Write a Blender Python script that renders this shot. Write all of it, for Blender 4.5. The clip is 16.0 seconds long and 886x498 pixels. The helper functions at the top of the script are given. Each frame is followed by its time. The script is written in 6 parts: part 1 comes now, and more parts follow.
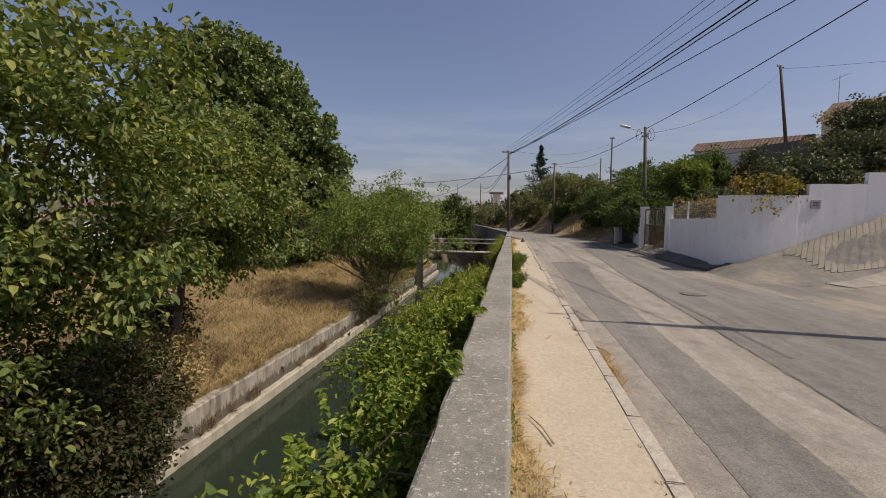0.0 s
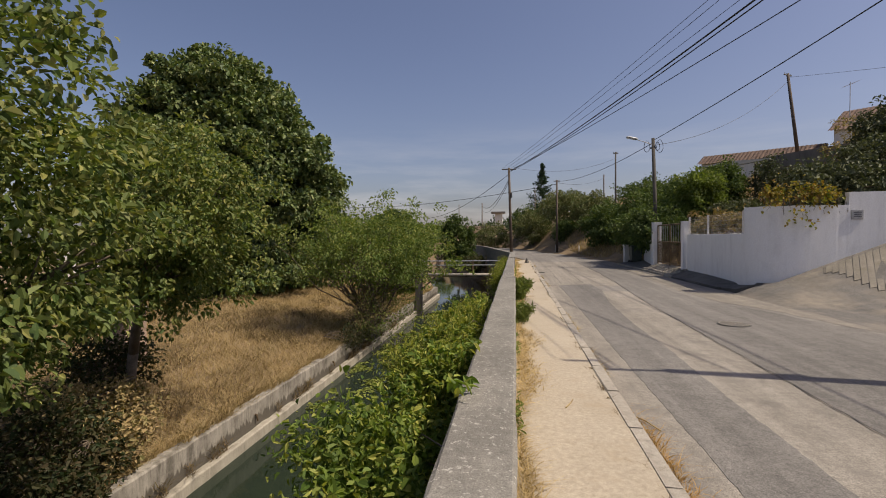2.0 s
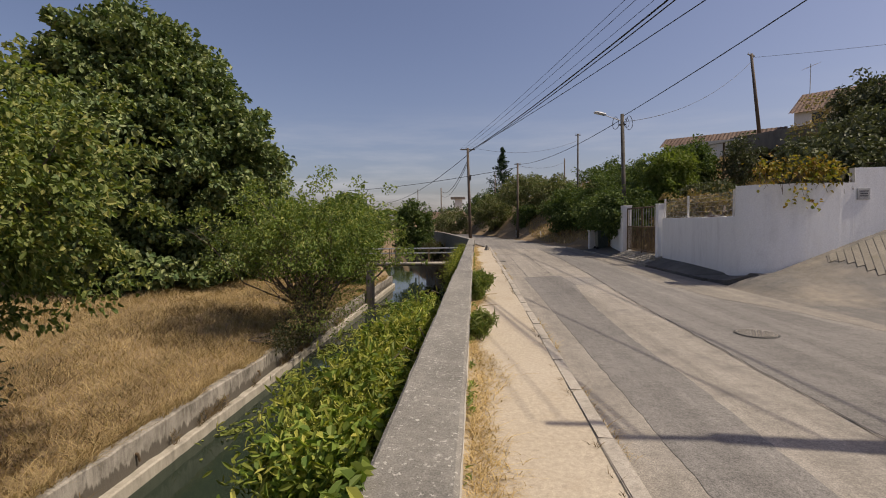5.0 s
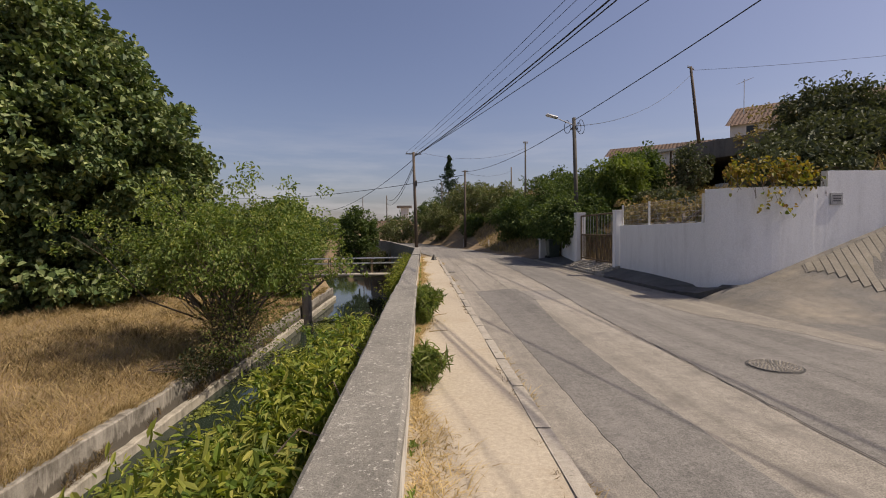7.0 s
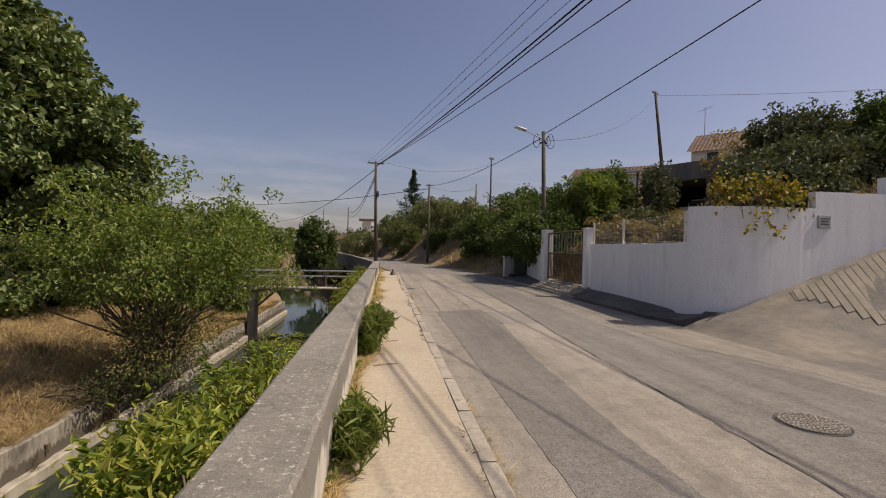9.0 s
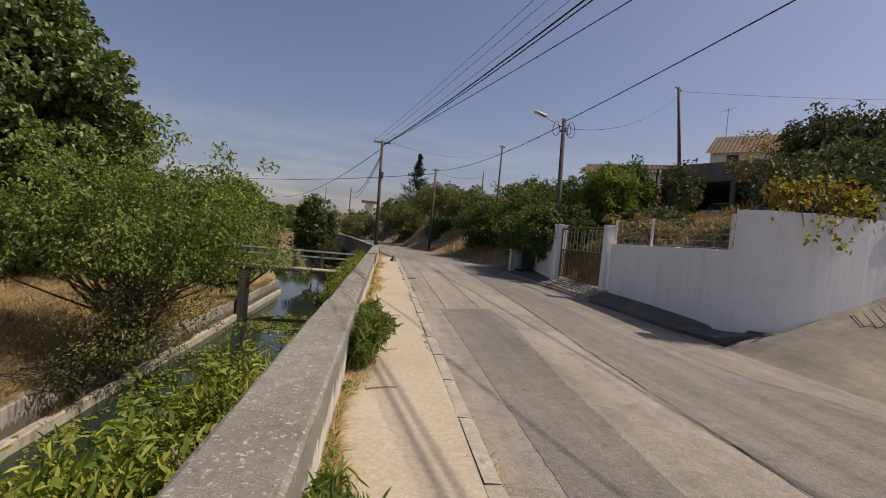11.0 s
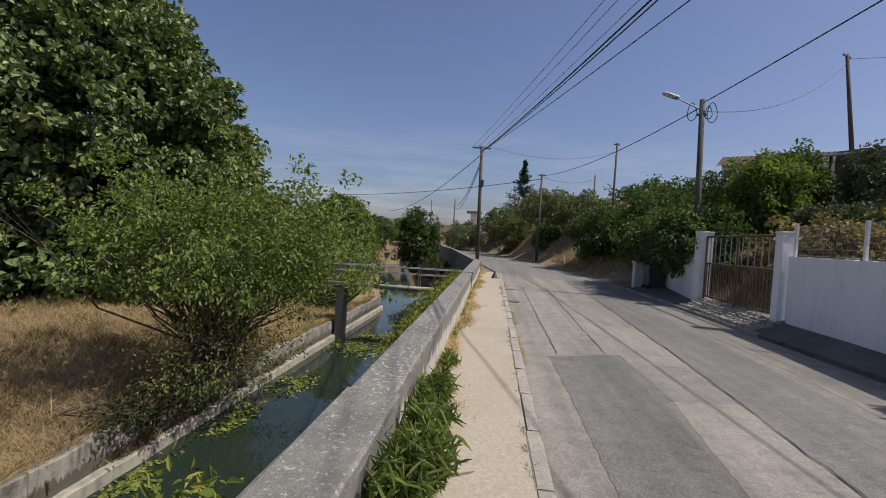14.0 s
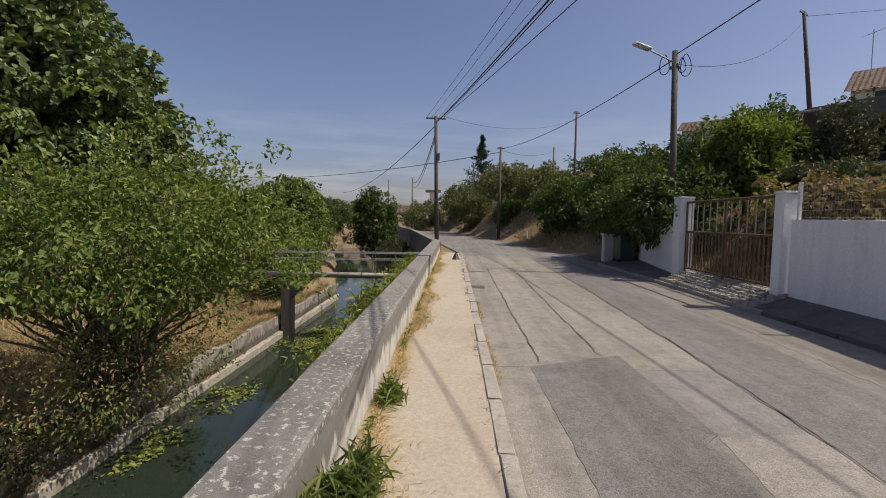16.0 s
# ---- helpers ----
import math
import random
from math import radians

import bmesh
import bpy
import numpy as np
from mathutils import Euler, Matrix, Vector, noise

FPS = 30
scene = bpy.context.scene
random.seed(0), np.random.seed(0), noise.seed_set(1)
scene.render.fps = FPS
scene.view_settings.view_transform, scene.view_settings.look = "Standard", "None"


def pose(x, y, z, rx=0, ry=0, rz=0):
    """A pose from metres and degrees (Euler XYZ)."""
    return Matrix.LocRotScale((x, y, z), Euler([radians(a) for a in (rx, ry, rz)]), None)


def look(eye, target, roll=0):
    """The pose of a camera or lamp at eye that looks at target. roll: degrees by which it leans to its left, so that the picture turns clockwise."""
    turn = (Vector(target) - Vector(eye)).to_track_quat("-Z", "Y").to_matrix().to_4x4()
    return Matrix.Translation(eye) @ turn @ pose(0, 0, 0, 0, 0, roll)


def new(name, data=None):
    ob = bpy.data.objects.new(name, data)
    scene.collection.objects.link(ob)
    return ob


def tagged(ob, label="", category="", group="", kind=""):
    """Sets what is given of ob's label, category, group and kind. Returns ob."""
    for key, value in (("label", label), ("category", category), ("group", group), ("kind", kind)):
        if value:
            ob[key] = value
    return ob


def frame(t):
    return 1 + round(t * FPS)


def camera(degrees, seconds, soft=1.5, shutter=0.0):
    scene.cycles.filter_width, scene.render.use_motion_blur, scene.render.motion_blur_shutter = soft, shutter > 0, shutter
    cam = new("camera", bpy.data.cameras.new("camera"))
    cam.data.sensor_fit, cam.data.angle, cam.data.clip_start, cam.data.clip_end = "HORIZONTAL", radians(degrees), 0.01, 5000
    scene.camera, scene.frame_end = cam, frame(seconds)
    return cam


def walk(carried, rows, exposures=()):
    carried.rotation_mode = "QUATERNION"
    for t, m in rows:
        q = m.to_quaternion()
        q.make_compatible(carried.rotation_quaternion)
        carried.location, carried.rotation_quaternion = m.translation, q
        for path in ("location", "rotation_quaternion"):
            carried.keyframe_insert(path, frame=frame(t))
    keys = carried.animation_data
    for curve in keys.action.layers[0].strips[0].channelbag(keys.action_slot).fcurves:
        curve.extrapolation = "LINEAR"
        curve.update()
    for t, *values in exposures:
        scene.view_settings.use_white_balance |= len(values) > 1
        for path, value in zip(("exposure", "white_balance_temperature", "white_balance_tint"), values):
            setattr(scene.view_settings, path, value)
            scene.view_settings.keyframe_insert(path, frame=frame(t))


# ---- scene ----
LENS = 86.0
cam = camera(LENS, 16.0, soft=1.0)
PATH = [
    (0, (0.365, -0.016, 1.735), (0.080, 1.959, 1.600), 0.93),
    (0.5, (0.287, 0.448, 1.741), (0.009, 2.425, 1.620), 0.20),
    (1, (0.326, 0.868, 1.756), (0.032, 2.843, 1.631), -0.48),
    (1.5, (0.353, 1.296, 1.764), (0.046, 3.268, 1.636), 0.55),
    (2, (0.381, 1.764, 1.756), (0.081, 3.740, 1.709), -0.42),
    (2.5, (0.430, 2.116, 1.734), (0.206, 4.102, 1.657), -0.48),
    (3, (0.426, 2.603, 1.751), (0.179, 4.587, 1.671), 0.11),
    (3.5, (0.412, 3.052, 1.718), (0.178, 5.037, 1.664), -0.20),
    (4, (0.434, 3.501, 1.751), (0.267, 5.492, 1.660), -2.20),
    (4.2, (0.449, 3.703, 1.746), (0.251, 5.691, 1.659), -2.22),
    (6.3, (0.463, 5.793, 1.619), (0.487, 7.788, 1.479), 1.93),
    (6.5, (0.481, 5.992, 1.613), (0.535, 7.987, 1.489), 0.56),
    (7, (0.484, 6.435, 1.620), (0.571, 8.432, 1.551), -0.45),
    (7.5, (0.534, 6.807, 1.619), (0.533, 8.806, 1.559), 1.01),
    (8, (0.613, 7.207, 1.584), (0.752, 9.202, 1.531), 3.10),
    (8.5, (0.655, 7.605, 1.550), (0.953, 9.583, 1.522), 0.47),
    (9, (0.674, 7.888, 1.529), (0.917, 9.873, 1.529), 1.54),
    (9.2, (0.650, 8.012, 1.528), (0.865, 10.001, 1.516), 2.84),
    (11.3, (0.623, 9.449, 1.567), (0.858, 11.434, 1.491), 5.80),
    (11.5, (0.605, 9.563, 1.571), (0.700, 11.553, 1.393), 4.37),
    (12, (0.606, 9.860, 1.648), (0.317, 11.815, 1.340), 3.01),
    (12.5, (0.807, 10.217, 1.768), (0.395, 12.168, 1.608), 2.75),
    (13, (0.876, 10.647, 1.818), (0.440, 12.594, 1.680), 2.93),
    (13.5, (0.896, 11.212, 1.800), (0.539, 13.178, 1.720), 1.86),
    (14, (0.938, 11.799, 1.757), (0.732, 13.787, 1.707), 3.69),
    (14.5, (0.951, 12.344, 1.722), (0.844, 14.341, 1.732), 4.65),
    (15, (0.923, 12.864, 1.711), (0.890, 14.864, 1.695), 2.29),
    (15.5, (0.972, 13.390, 1.686), (1.054, 15.388, 1.630), 3.77),
    (16, (1.000, 13.836, 1.713), (0.958, 15.832, 1.586), 1.08),
]
EXPOSURES = [(0.0, 0.08, 6800, 13), (3.5, 0.10, 7000, 14), (7.0, 0.12, 6950, 15), (9.0, 0.06, 7200, 16), (11.5, 0.02, 6800, 14), (12.0, -0.02, 6350, 12), (12.5, -0.03, 5950, 11), (14.0, 0.04, 6050, 11), (14.5, 0.06, 6250, 12), (15.0, 0.05, 6380, 13), (16.0, 0.08, 6500, 13)]
walk(cam, [(t, look(eye, target, roll)) for t, eye, target, roll in PATH], EXPOSURES)

# ---- light ----
SUN_EL, SUN_AZ = radians(55.0), radians(-6.0)
to_sun = Vector((math.cos(SUN_EL) * math.cos(SUN_AZ), math.cos(SUN_EL) * math.sin(SUN_AZ), math.sin(SUN_EL)))
sun = new("sun", bpy.data.lights.new("sun", "SUN"))
sun.data.energy, sun.data.angle, sun.data.color = 4.2, radians(0.53), (1.0, 0.93, 0.80)
sun.matrix_world = look(to_sun * 60, (0, 0, 0))
world = bpy.data.worlds.new("sky")
scene.world = world
world.use_nodes = True
wn = world.node_tree
sky = wn.nodes.new("ShaderNodeTexSky")
sky.sky_type, sky.sun_disc = "NISHITA", False
sky.sun_elevation, sky.sun_rotation = SUN_EL, math.pi / 2 - SUN_AZ
sky.air_density, sky.dust_density, sky.ozone_density = 1.0, 2.2, 4.0
bg = wn.nodes["Background"]
bg.inputs["Strength"].default_value = 0.095
# thin bands of cloud low over the horizon
wtc, wmap, wnz = wn.nodes.new("ShaderNodeTexCoord"), wn.nodes.new("ShaderNodeMapping"), wn.nodes.new("ShaderNodeTexNoise")
wmap.inputs["Scale"].default_value = (2.2, 2.2, 16.0)
wnz.inputs["Scale"].default_value, wnz.inputs["Detail"].default_value, wnz.inputs["Roughness"].default_value = 1.7, 7.0, 0.6
wn.links.new(wtc.outputs["Generated"], wmap.inputs["Vector"])
wn.links.new(wmap.outputs["Vector"], wnz.inputs["Vector"])
wsep, wband, wpuff, wmul, wmix = wn.nodes.new("ShaderNodeSeparateXYZ"), wn.nodes.new("ShaderNodeValToRGB"), wn.nodes.new("ShaderNodeValToRGB"), wn.nodes.new("ShaderNodeMath"), wn.nodes.new("ShaderNodeMix")
wn.links.new(wtc.outputs["Generated"], wsep.inputs[0])
wn.links.new(wsep.outputs["Z"], wband.inputs["Fac"])
wband.color_ramp.elements[0].position, wband.color_ramp.elements[0].color = 0.06, (0.4, 0.4, 0.4, 1)
wband.color_ramp.elements[1].position, wband.color_ramp.elements[1].color = 0.24, (0, 0, 0, 1)
wpuff.color_ramp.elements[0].position, wpuff.color_ramp.elements[1].position = 0.44, 0.72
wn.links.new(wnz.outputs["Fac"], wpuff.inputs["Fac"])
wmul.operation = "MULTIPLY"
wn.links.new(wband.outputs["Color"], wmul.inputs[0])
wn.links.new(wpuff.outputs["Color"], wmul.inputs[1])
wmix.data_type = "RGBA"
wn.links.new(wmul.outputs[0], wmix.inputs[0])
wtint = wn.nodes.new("ShaderNodeMix")
wtint.data_type, wtint.blend_type = "RGBA", "MULTIPLY"
wtint.inputs[0].default_value = 1.0
wtint.inputs[7].default_value = (1.14, 1.0, 1.02, 1)
wn.links.new(sky.outputs["Color"], wtint.inputs[6])
wn.links.new(wtint.outputs[2], wmix.inputs[6])
wmix.inputs[7].default_value = (6.5, 6.6, 7.0, 1)
wn.links.new(wmix.outputs[2], bg.inputs["Color"])

# ---- materials ----


def nodes(name):
    m = bpy.data.materials.new(name)
    m.use_nodes = True
    return m, m.node_tree, m.node_tree.nodes["Principled BSDF"]


def noise_node(nt, scale, detail=4.0, rough=0.6, stretch=(1, 1, 1)):
    geo = nt.nodes.new("ShaderNodeNewGeometry")
    mp = nt.nodes.new("ShaderNodeMapping")
    mp.inputs["Scale"].default_value = stretch
    nz = nt.nodes.new("ShaderNodeTexNoise")
    nz.inputs["Scale"].default_value, nz.inputs["Detail"].default_value, nz.inputs["Roughness"].default_value = scale, detail, rough
    nt.links.new(geo.outputs["Position"], mp.inputs["Vector"])
    nt.links.new(mp.outputs["Vector"], nz.inputs["Vector"])
    return nz.outputs["Fac"]


def ramp(nt, fac, stops):
    r = nt.nodes.new("ShaderNodeValToRGB")
    while len(r.color_ramp.elements) < len(stops):
        r.color_ramp.elements.new(0.5)
    for el, (p, c) in zip(r.color_ramp.elements, stops):
        el.position, el.color = p, (*c, 1)
    nt.links.new(fac, r.inputs["Fac"])
    return r.outputs["Color"]


def blend(nt, fac, a, b, mode="MIX"):
    x = nt.nodes.new("ShaderNodeMix")
    x.data_type, x.blend_type = "RGBA", mode
    for sock, val in ((x.inputs[0], fac), (x.inputs[6], a), (x.inputs[7], b)):
        if isinstance(val, bpy.types.NodeSocket):
            nt.links.new(val, sock)
        elif isinstance(val, (int, float)):
            sock.default_value = val
        else:
            sock.default_value = (*val, 1)
    return x.outputs[2]


def grey(v):
    return (v, v, v)


def surface(name, a, b, big=0.7, small=14.0, grain=140.0, rough=0.9, bump=0.3, spots=None, spot_scale=6.0, spot_edge=(0.6, 0.68), stretch=(1, 1, 1), metal=0.0, depth=0.01, rand=0.0, grit=0.16, wear=0.0):
    """Two colours mixed by broad and fine noise, with grain, an optional third colour in spots, and relief."""
    m, nt, bs = nodes(name)
    broad = ramp(nt, noise_node(nt, big, 5, 0.65, stretch), [(0.32, a), (0.68, b)])
    fine = ramp(nt, noise_node(nt, small, 6, 0.7, stretch), [(0.25, grey(0.72)), (0.75, grey(1.18))])
    col = blend(nt, 1.0, broad, fine, "MULTIPLY")
    dust = ramp(nt, noise_node(nt, grain, 2, 0.5), [(0.3, grey(1 - grit)), (0.7, grey(1 + grit))])
    col = blend(nt, 1.0, col, dust, "MULTIPLY")
    if spots:
        mask = ramp(nt, noise_node(nt, spot_scale, 5, 0.7, stretch), [(spot_edge[0], grey(0)), (spot_edge[1], grey(1))])
        col = blend(nt, mask, col, spots)
    if wear:
        run = ramp(nt, noise_node(nt, 2.6, 6, 0.62, (1, 0.035, 1)), [(0.34, grey(1 - wear)), (0.66, grey(1 + wear * 0.7))])
        col = blend(nt, 1.0, col, run, "MULTIPLY")
        blot = ramp(nt, noise_node(nt, 4.5, 7, 0.75), [(0.36, grey(1 - wear * 0.9)), (0.52, grey(1.0)), (0.72, grey(1 + wear * 0.5))])
        col = blend(nt, 1.0, col, blot, "MULTIPLY")
    if rand:
        info = nt.nodes.new("ShaderNodeObjectInfo")
        tone = ramp(nt, info.outputs["Random"], [(0.0, grey(1 - rand)), (1.0, grey(1 + rand))])
        col = blend(nt, 1.0, col, tone, "MULTIPLY")
    nt.links.new(col, bs.inputs["Base Color"])
    bs.inputs["Roughness"].default_value, bs.inputs["Metallic"].default_value = rough, metal
    bs.inputs["Specular IOR Level"].default_value = 0.3
    if bump:
        bp = nt.nodes.new("ShaderNodeBump")
        bp.inputs["Strength"].default_value, bp.inputs["Distance"].default_value = bump, depth
        nt.links.new(noise_node(nt, small * 2.2, 8, 0.72, stretch), bp.inputs["Height"])
        nt.links.new(bp.outputs["Normal"], bs.inputs["Normal"])
    return m


def leaf_material(name, colours, rough=0.45, glow=0.35):
    """Leaves: each leaf (mesh island) takes a tone of its own; light shines partly through."""
    m, nt, bs = nodes(name)
    geo = nt.nodes.new("ShaderNodeNewGeometry")
    n = len(colours)
    tone = ramp(nt, geo.outputs["Random Per Island"], [(i / max(1, n - 1), c) for i, c in enumerate(colours)])
    broad = ramp(nt, noise_node(nt, 0.9, 3, 0.6), [(0.3, grey(0.7)), (0.7, grey(1.25))])
    col = blend(nt, 1.0, tone, broad, "MULTIPLY")
    nt.links.new(col, bs.inputs["Base Color"])
    bs.inputs["Roughness"].default_value, bs.inputs["Specular IOR Level"].default_value = rough + 0.15, 0.25
    tr = nt.nodes.new("ShaderNodeBsdfTranslucent")
    warm = blend(nt, 1.0, col, (1.25, 1.3, 0.55), "MULTIPLY")
    nt.links.new(warm, tr.inputs["Color"])
    mix = nt.nodes.new("ShaderNodeMixShader")
    mix.inputs[0].default_value = glow
    nt.links.new(bs.outputs[0], mix.inputs[1])
    nt.links.new(tr.outputs[0], mix.inputs[2])
    nt.links.new(mix.outputs[0], nt.nodes["Material Output"].inputs["Surface"])
    return m


def streaked(name, base, stain, rough=0.9, streak=0.55, low=(0.42, 0.62), bump=0.35, edge=None):
    """Plaster or concrete with rain streaks that run down the face, and blotches."""
    m, nt, bs = nodes(name)
    run = ramp(nt, noise_node(nt, 3.2, 6, 0.7, (1, 1, 0.16)), [(low[0], grey(0)), (low[1], grey(1))])
    blot = ramp(nt, noise_node(nt, 1.6, 6, 0.72), [(0.35, grey(0.15)), (0.7, grey(1))])
    fac = blend(nt, 1.0, run, blot, "MULTIPLY")
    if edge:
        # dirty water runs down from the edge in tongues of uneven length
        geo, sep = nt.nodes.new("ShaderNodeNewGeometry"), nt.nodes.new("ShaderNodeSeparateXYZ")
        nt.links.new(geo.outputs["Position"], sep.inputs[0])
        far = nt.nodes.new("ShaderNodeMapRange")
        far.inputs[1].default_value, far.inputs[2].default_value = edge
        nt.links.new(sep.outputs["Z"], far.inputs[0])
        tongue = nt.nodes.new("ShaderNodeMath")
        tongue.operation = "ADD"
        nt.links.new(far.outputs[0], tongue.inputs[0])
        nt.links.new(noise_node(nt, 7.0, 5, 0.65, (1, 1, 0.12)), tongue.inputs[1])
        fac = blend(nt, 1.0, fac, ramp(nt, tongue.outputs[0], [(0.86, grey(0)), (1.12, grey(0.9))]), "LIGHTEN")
    half = nt.nodes.new("ShaderNodeMath")
    half.operation = "MULTIPLY"
    half.inputs[1].default_value = streak
    nt.links.new(fac, half.inputs[0])
    col = blend(nt, half.outputs[0], base, stain)
    fine = ramp(nt, noise_node(nt, 34, 5, 0.7), [(0.3, grey(0.86)), (0.7, grey(1.08))])
    col = blend(nt, 1.0, col, fine, "MULTIPLY")
    nt.links.new(col, bs.inputs["Base Color"])
    bs.inputs["Roughness"].default_value, bs.inputs["Specular IOR Level"].default_value = rough, 0.25
    bp = nt.nodes.new("ShaderNodeBump")
    bp.inputs["Strength"].default_value, bp.inputs["Distance"].default_value = bump, 0.01
    nt.links.new(noise_node(nt, 26, 8, 0.7), bp.inputs["Height"])
    nt.links.new(bp.outputs["Normal"], bs.inputs["Normal"])
    return m


M_ground = surface("dry_soil", (0.19, 0.135, 0.075), (0.27, 0.195, 0.11), 0.35, 5, 60, spots=(0.09, 0.075, 0.042), spot_scale=0.5, spot_edge=(0.55, 0.70), depth=0.04, bump=0.6)
M_path = surface("beaten_sand", (0.385, 0.329, 0.244), (0.442, 0.385, 0.296), 0.6, 26, 120, spots=(0.338, 0.273, 0.188), spot_scale=2.2, spot_edge=(0.54, 0.80), depth=0.01, bump=0.3, grit=0.13)
M_asphalt = surface("old_asphalt", (0.18, 0.168, 0.15), (0.25, 0.232, 0.203), 0.30, 24, 95, spots=(0.145, 0.136, 0.124), spot_scale=1.1, spot_edge=(0.54, 0.7), stretch=(1, 0.75, 1), depth=0.008, bump=0.8, grit=0.34, wear=0.2)
M_patch = surface("newer_asphalt", (0.156, 0.147, 0.132), (0.202, 0.190, 0.170), 0.5, 26, 95, depth=0.008, bump=0.8, spots=(0.210, 0.195, 0.176), spot_scale=1.6, spot_edge=(0.56, 0.75), stretch=(1, 0.8, 1), grit=0.36, wear=0.2)
M_pale = surface("pale_concrete_strip", (0.246, 0.223, 0.186), (0.311, 0.283, 0.237), 0.5, 22, 95, spots=(0.193, 0.176, 0.152), spot_scale=1.7, spot_edge=(0.50, 0.72), stretch=(1, 0.8, 1), depth=0.008, bump=0.8, grit=0.36, wear=0.2)
M_margin = surface("dusty_margin", (0.21, 0.19, 0.158), (0.272, 0.246, 0.203), 0.5, 22, 95, spots=(0.165, 0.152, 0.132), spot_scale=1.1, spot_edge=(0.50, 0.70), depth=0.008, bump=0.8, grit=0.34, wear=0.16)
M_junction = surface("dusty_asphalt", (0.145, 0.137, 0.124), (0.195, 0.182, 0.160), 0.4, 24, 95, depth=0.01, bump=0.9, spots=(0.275, 0.240, 0.188), spot_scale=0.42, spot_edge=(0.44, 0.66), grit=0.34, wear=0.16)
M_crack = surface("tar_line", (0.05, 0.048, 0.045), (0.09, 0.085, 0.08), 2, 20, 150)
M_kerb = surface("worn_kerb_concrete", (0.31, 0.28, 0.23), (0.42, 0.38, 0.315), 1.5, 22, 120, spots=(0.22, 0.20, 0.165), spot_scale=9, spot_edge=(0.57, 0.7), rand=0.03, bump=0.6)
M_coping = surface("lichen_concrete", (0.165, 0.156, 0.134), (0.262, 0.247, 0.212), 1.3, 15, 130, spots=(0.42, 0.40, 0.35), spot_scale=34, spot_edge=(0.585, 0.625), bump=0.9, grit=0.24)
M_coping_old = surface("flaking_lichen_concrete", (0.15, 0.142, 0.125), (0.25, 0.235, 0.203), 1.3, 15, 130, spots=(0.44, 0.42, 0.37), spot_scale=24, spot_edge=(0.565, 0.595), bump=1.0, grit=0.22)
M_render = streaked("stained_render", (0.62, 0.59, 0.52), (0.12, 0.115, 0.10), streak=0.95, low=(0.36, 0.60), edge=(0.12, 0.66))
M_bank = streaked("stained_canal_concrete", (0.37, 0.34, 0.288), (0.07, 0.06, 0.046), streak=0.97, low=(0.38, 0.54), bump=1.0, edge=(-2.80, -3.55))
M_lip = streaked("pale_canal_lip", (0.414, 0.378, 0.308), (0.088, 0.079, 0.062), streak=0.75, low=(0.38, 0.6))
M_white = streaked("whitewash", (0.80, 0.80, 0.79), (0.46, 0.45, 0.43), streak=0.55, low=(0.47, 0.72), bump=0.25)
M_farwhite = streaked("far_whitewash", (0.74, 0.72, 0.68), (0.4, 0.38, 0.35), streak=0.4)
M_ochre = streaked("ochre_render", (0.55, 0.42, 0.28), (0.3, 0.24, 0.18), streak=0.4)
# dark grey-brown for the pavement slabs and the first side kerb stones
M_darkpave = surface("dark_pavement", (0.101, 0.094, 0.082), (0.164, 0.152, 0.133), 0.9, 10, 150, bump=0.5)
M_cobble = surface("limestone_cobbles", (0.33, 0.30, 0.25), (0.43, 0.395, 0.33), 1.2, 12, 120, rand=0.18)
M_rampcob = surface("ribbed_ramp_concrete", (0.20, 0.18, 0.145), (0.275, 0.248, 0.20), 0.9, 20, 110, spots=(0.19, 0.17, 0.125), spot_scale=2.2, spot_edge=(0.52, 0.7), rand=0.05)
M_tile = surface("clay_roof_tile", (0.105, 0.068, 0.05), (0.165, 0.112, 0.083), 1.2, 9, 90, rand=0.2)
M_wood = surface("weathered_pole_wood", (0.085, 0.065, 0.05), (0.15, 0.12, 0.095), 2, 18, 120, stretch=(6, 6, 0.5))
M_conpole = surface("grey_pole_concrete", (0.074, 0.067, 0.056), (0.118, 0.108, 0.093), 2, 18, 120)
M_cable = surface("black_cable", (0.015, 0.015, 0.016), (0.03, 0.03, 0.03), 3, 20, 100, rough=0.6, bump=0)
M_steel = surface("galvanised_steel", (0.42, 0.43, 0.43), (0.55, 0.56, 0.56), 3, 20, 120, rough=0.45, metal=0.7, bump=0.05)
M_rust = surface("rusty_brown_steel", (0.085, 0.058, 0.034), (0.16, 0.11, 0.06), 2.2, 18, 110, rough=0.75, spots=(0.25, 0.20, 0.12), spot_scale=4, spot_edge=(0.56, 0.68))
M_mesh = surface("fence_wire", (0.30, 0.31, 0.30), (0.42, 0.43, 0.41), 3, 20, 100, rough=0.5, metal=0.5, bump=0)
M_iron = surface("cast_iron", (0.091, 0.087, 0.081), (0.168, 0.161, 0.147), 6, 30, 150, rough=0.7, metal=0.3)
M_bark = surface("tree_bark", (0.075, 0.058, 0.042), (0.15, 0.12, 0.09), 3, 18, 90, bump=0.8, stretch=(1, 1, 0.3), depth=0.03)
M_stem = surface("grey_stem", (0.11, 0.085, 0.06), (0.19, 0.155, 0.115), 4, 22, 90, bump=0.6)
M_bin = surface("grey_green_plastic", (0.045, 0.06, 0.05), (0.07, 0.09, 0.075), 2, 16, 100, rough=0.5, bump=0.05)
M_dark = surface("dark_interior", (0.035, 0.032, 0.03), (0.06, 0.055, 0.05), 1, 9, 80)
M_glass = surface("dark_window", (0.03, 0.035, 0.04), (0.05, 0.055, 0.06), 1, 6, 60, rough=0.15, bump=0)
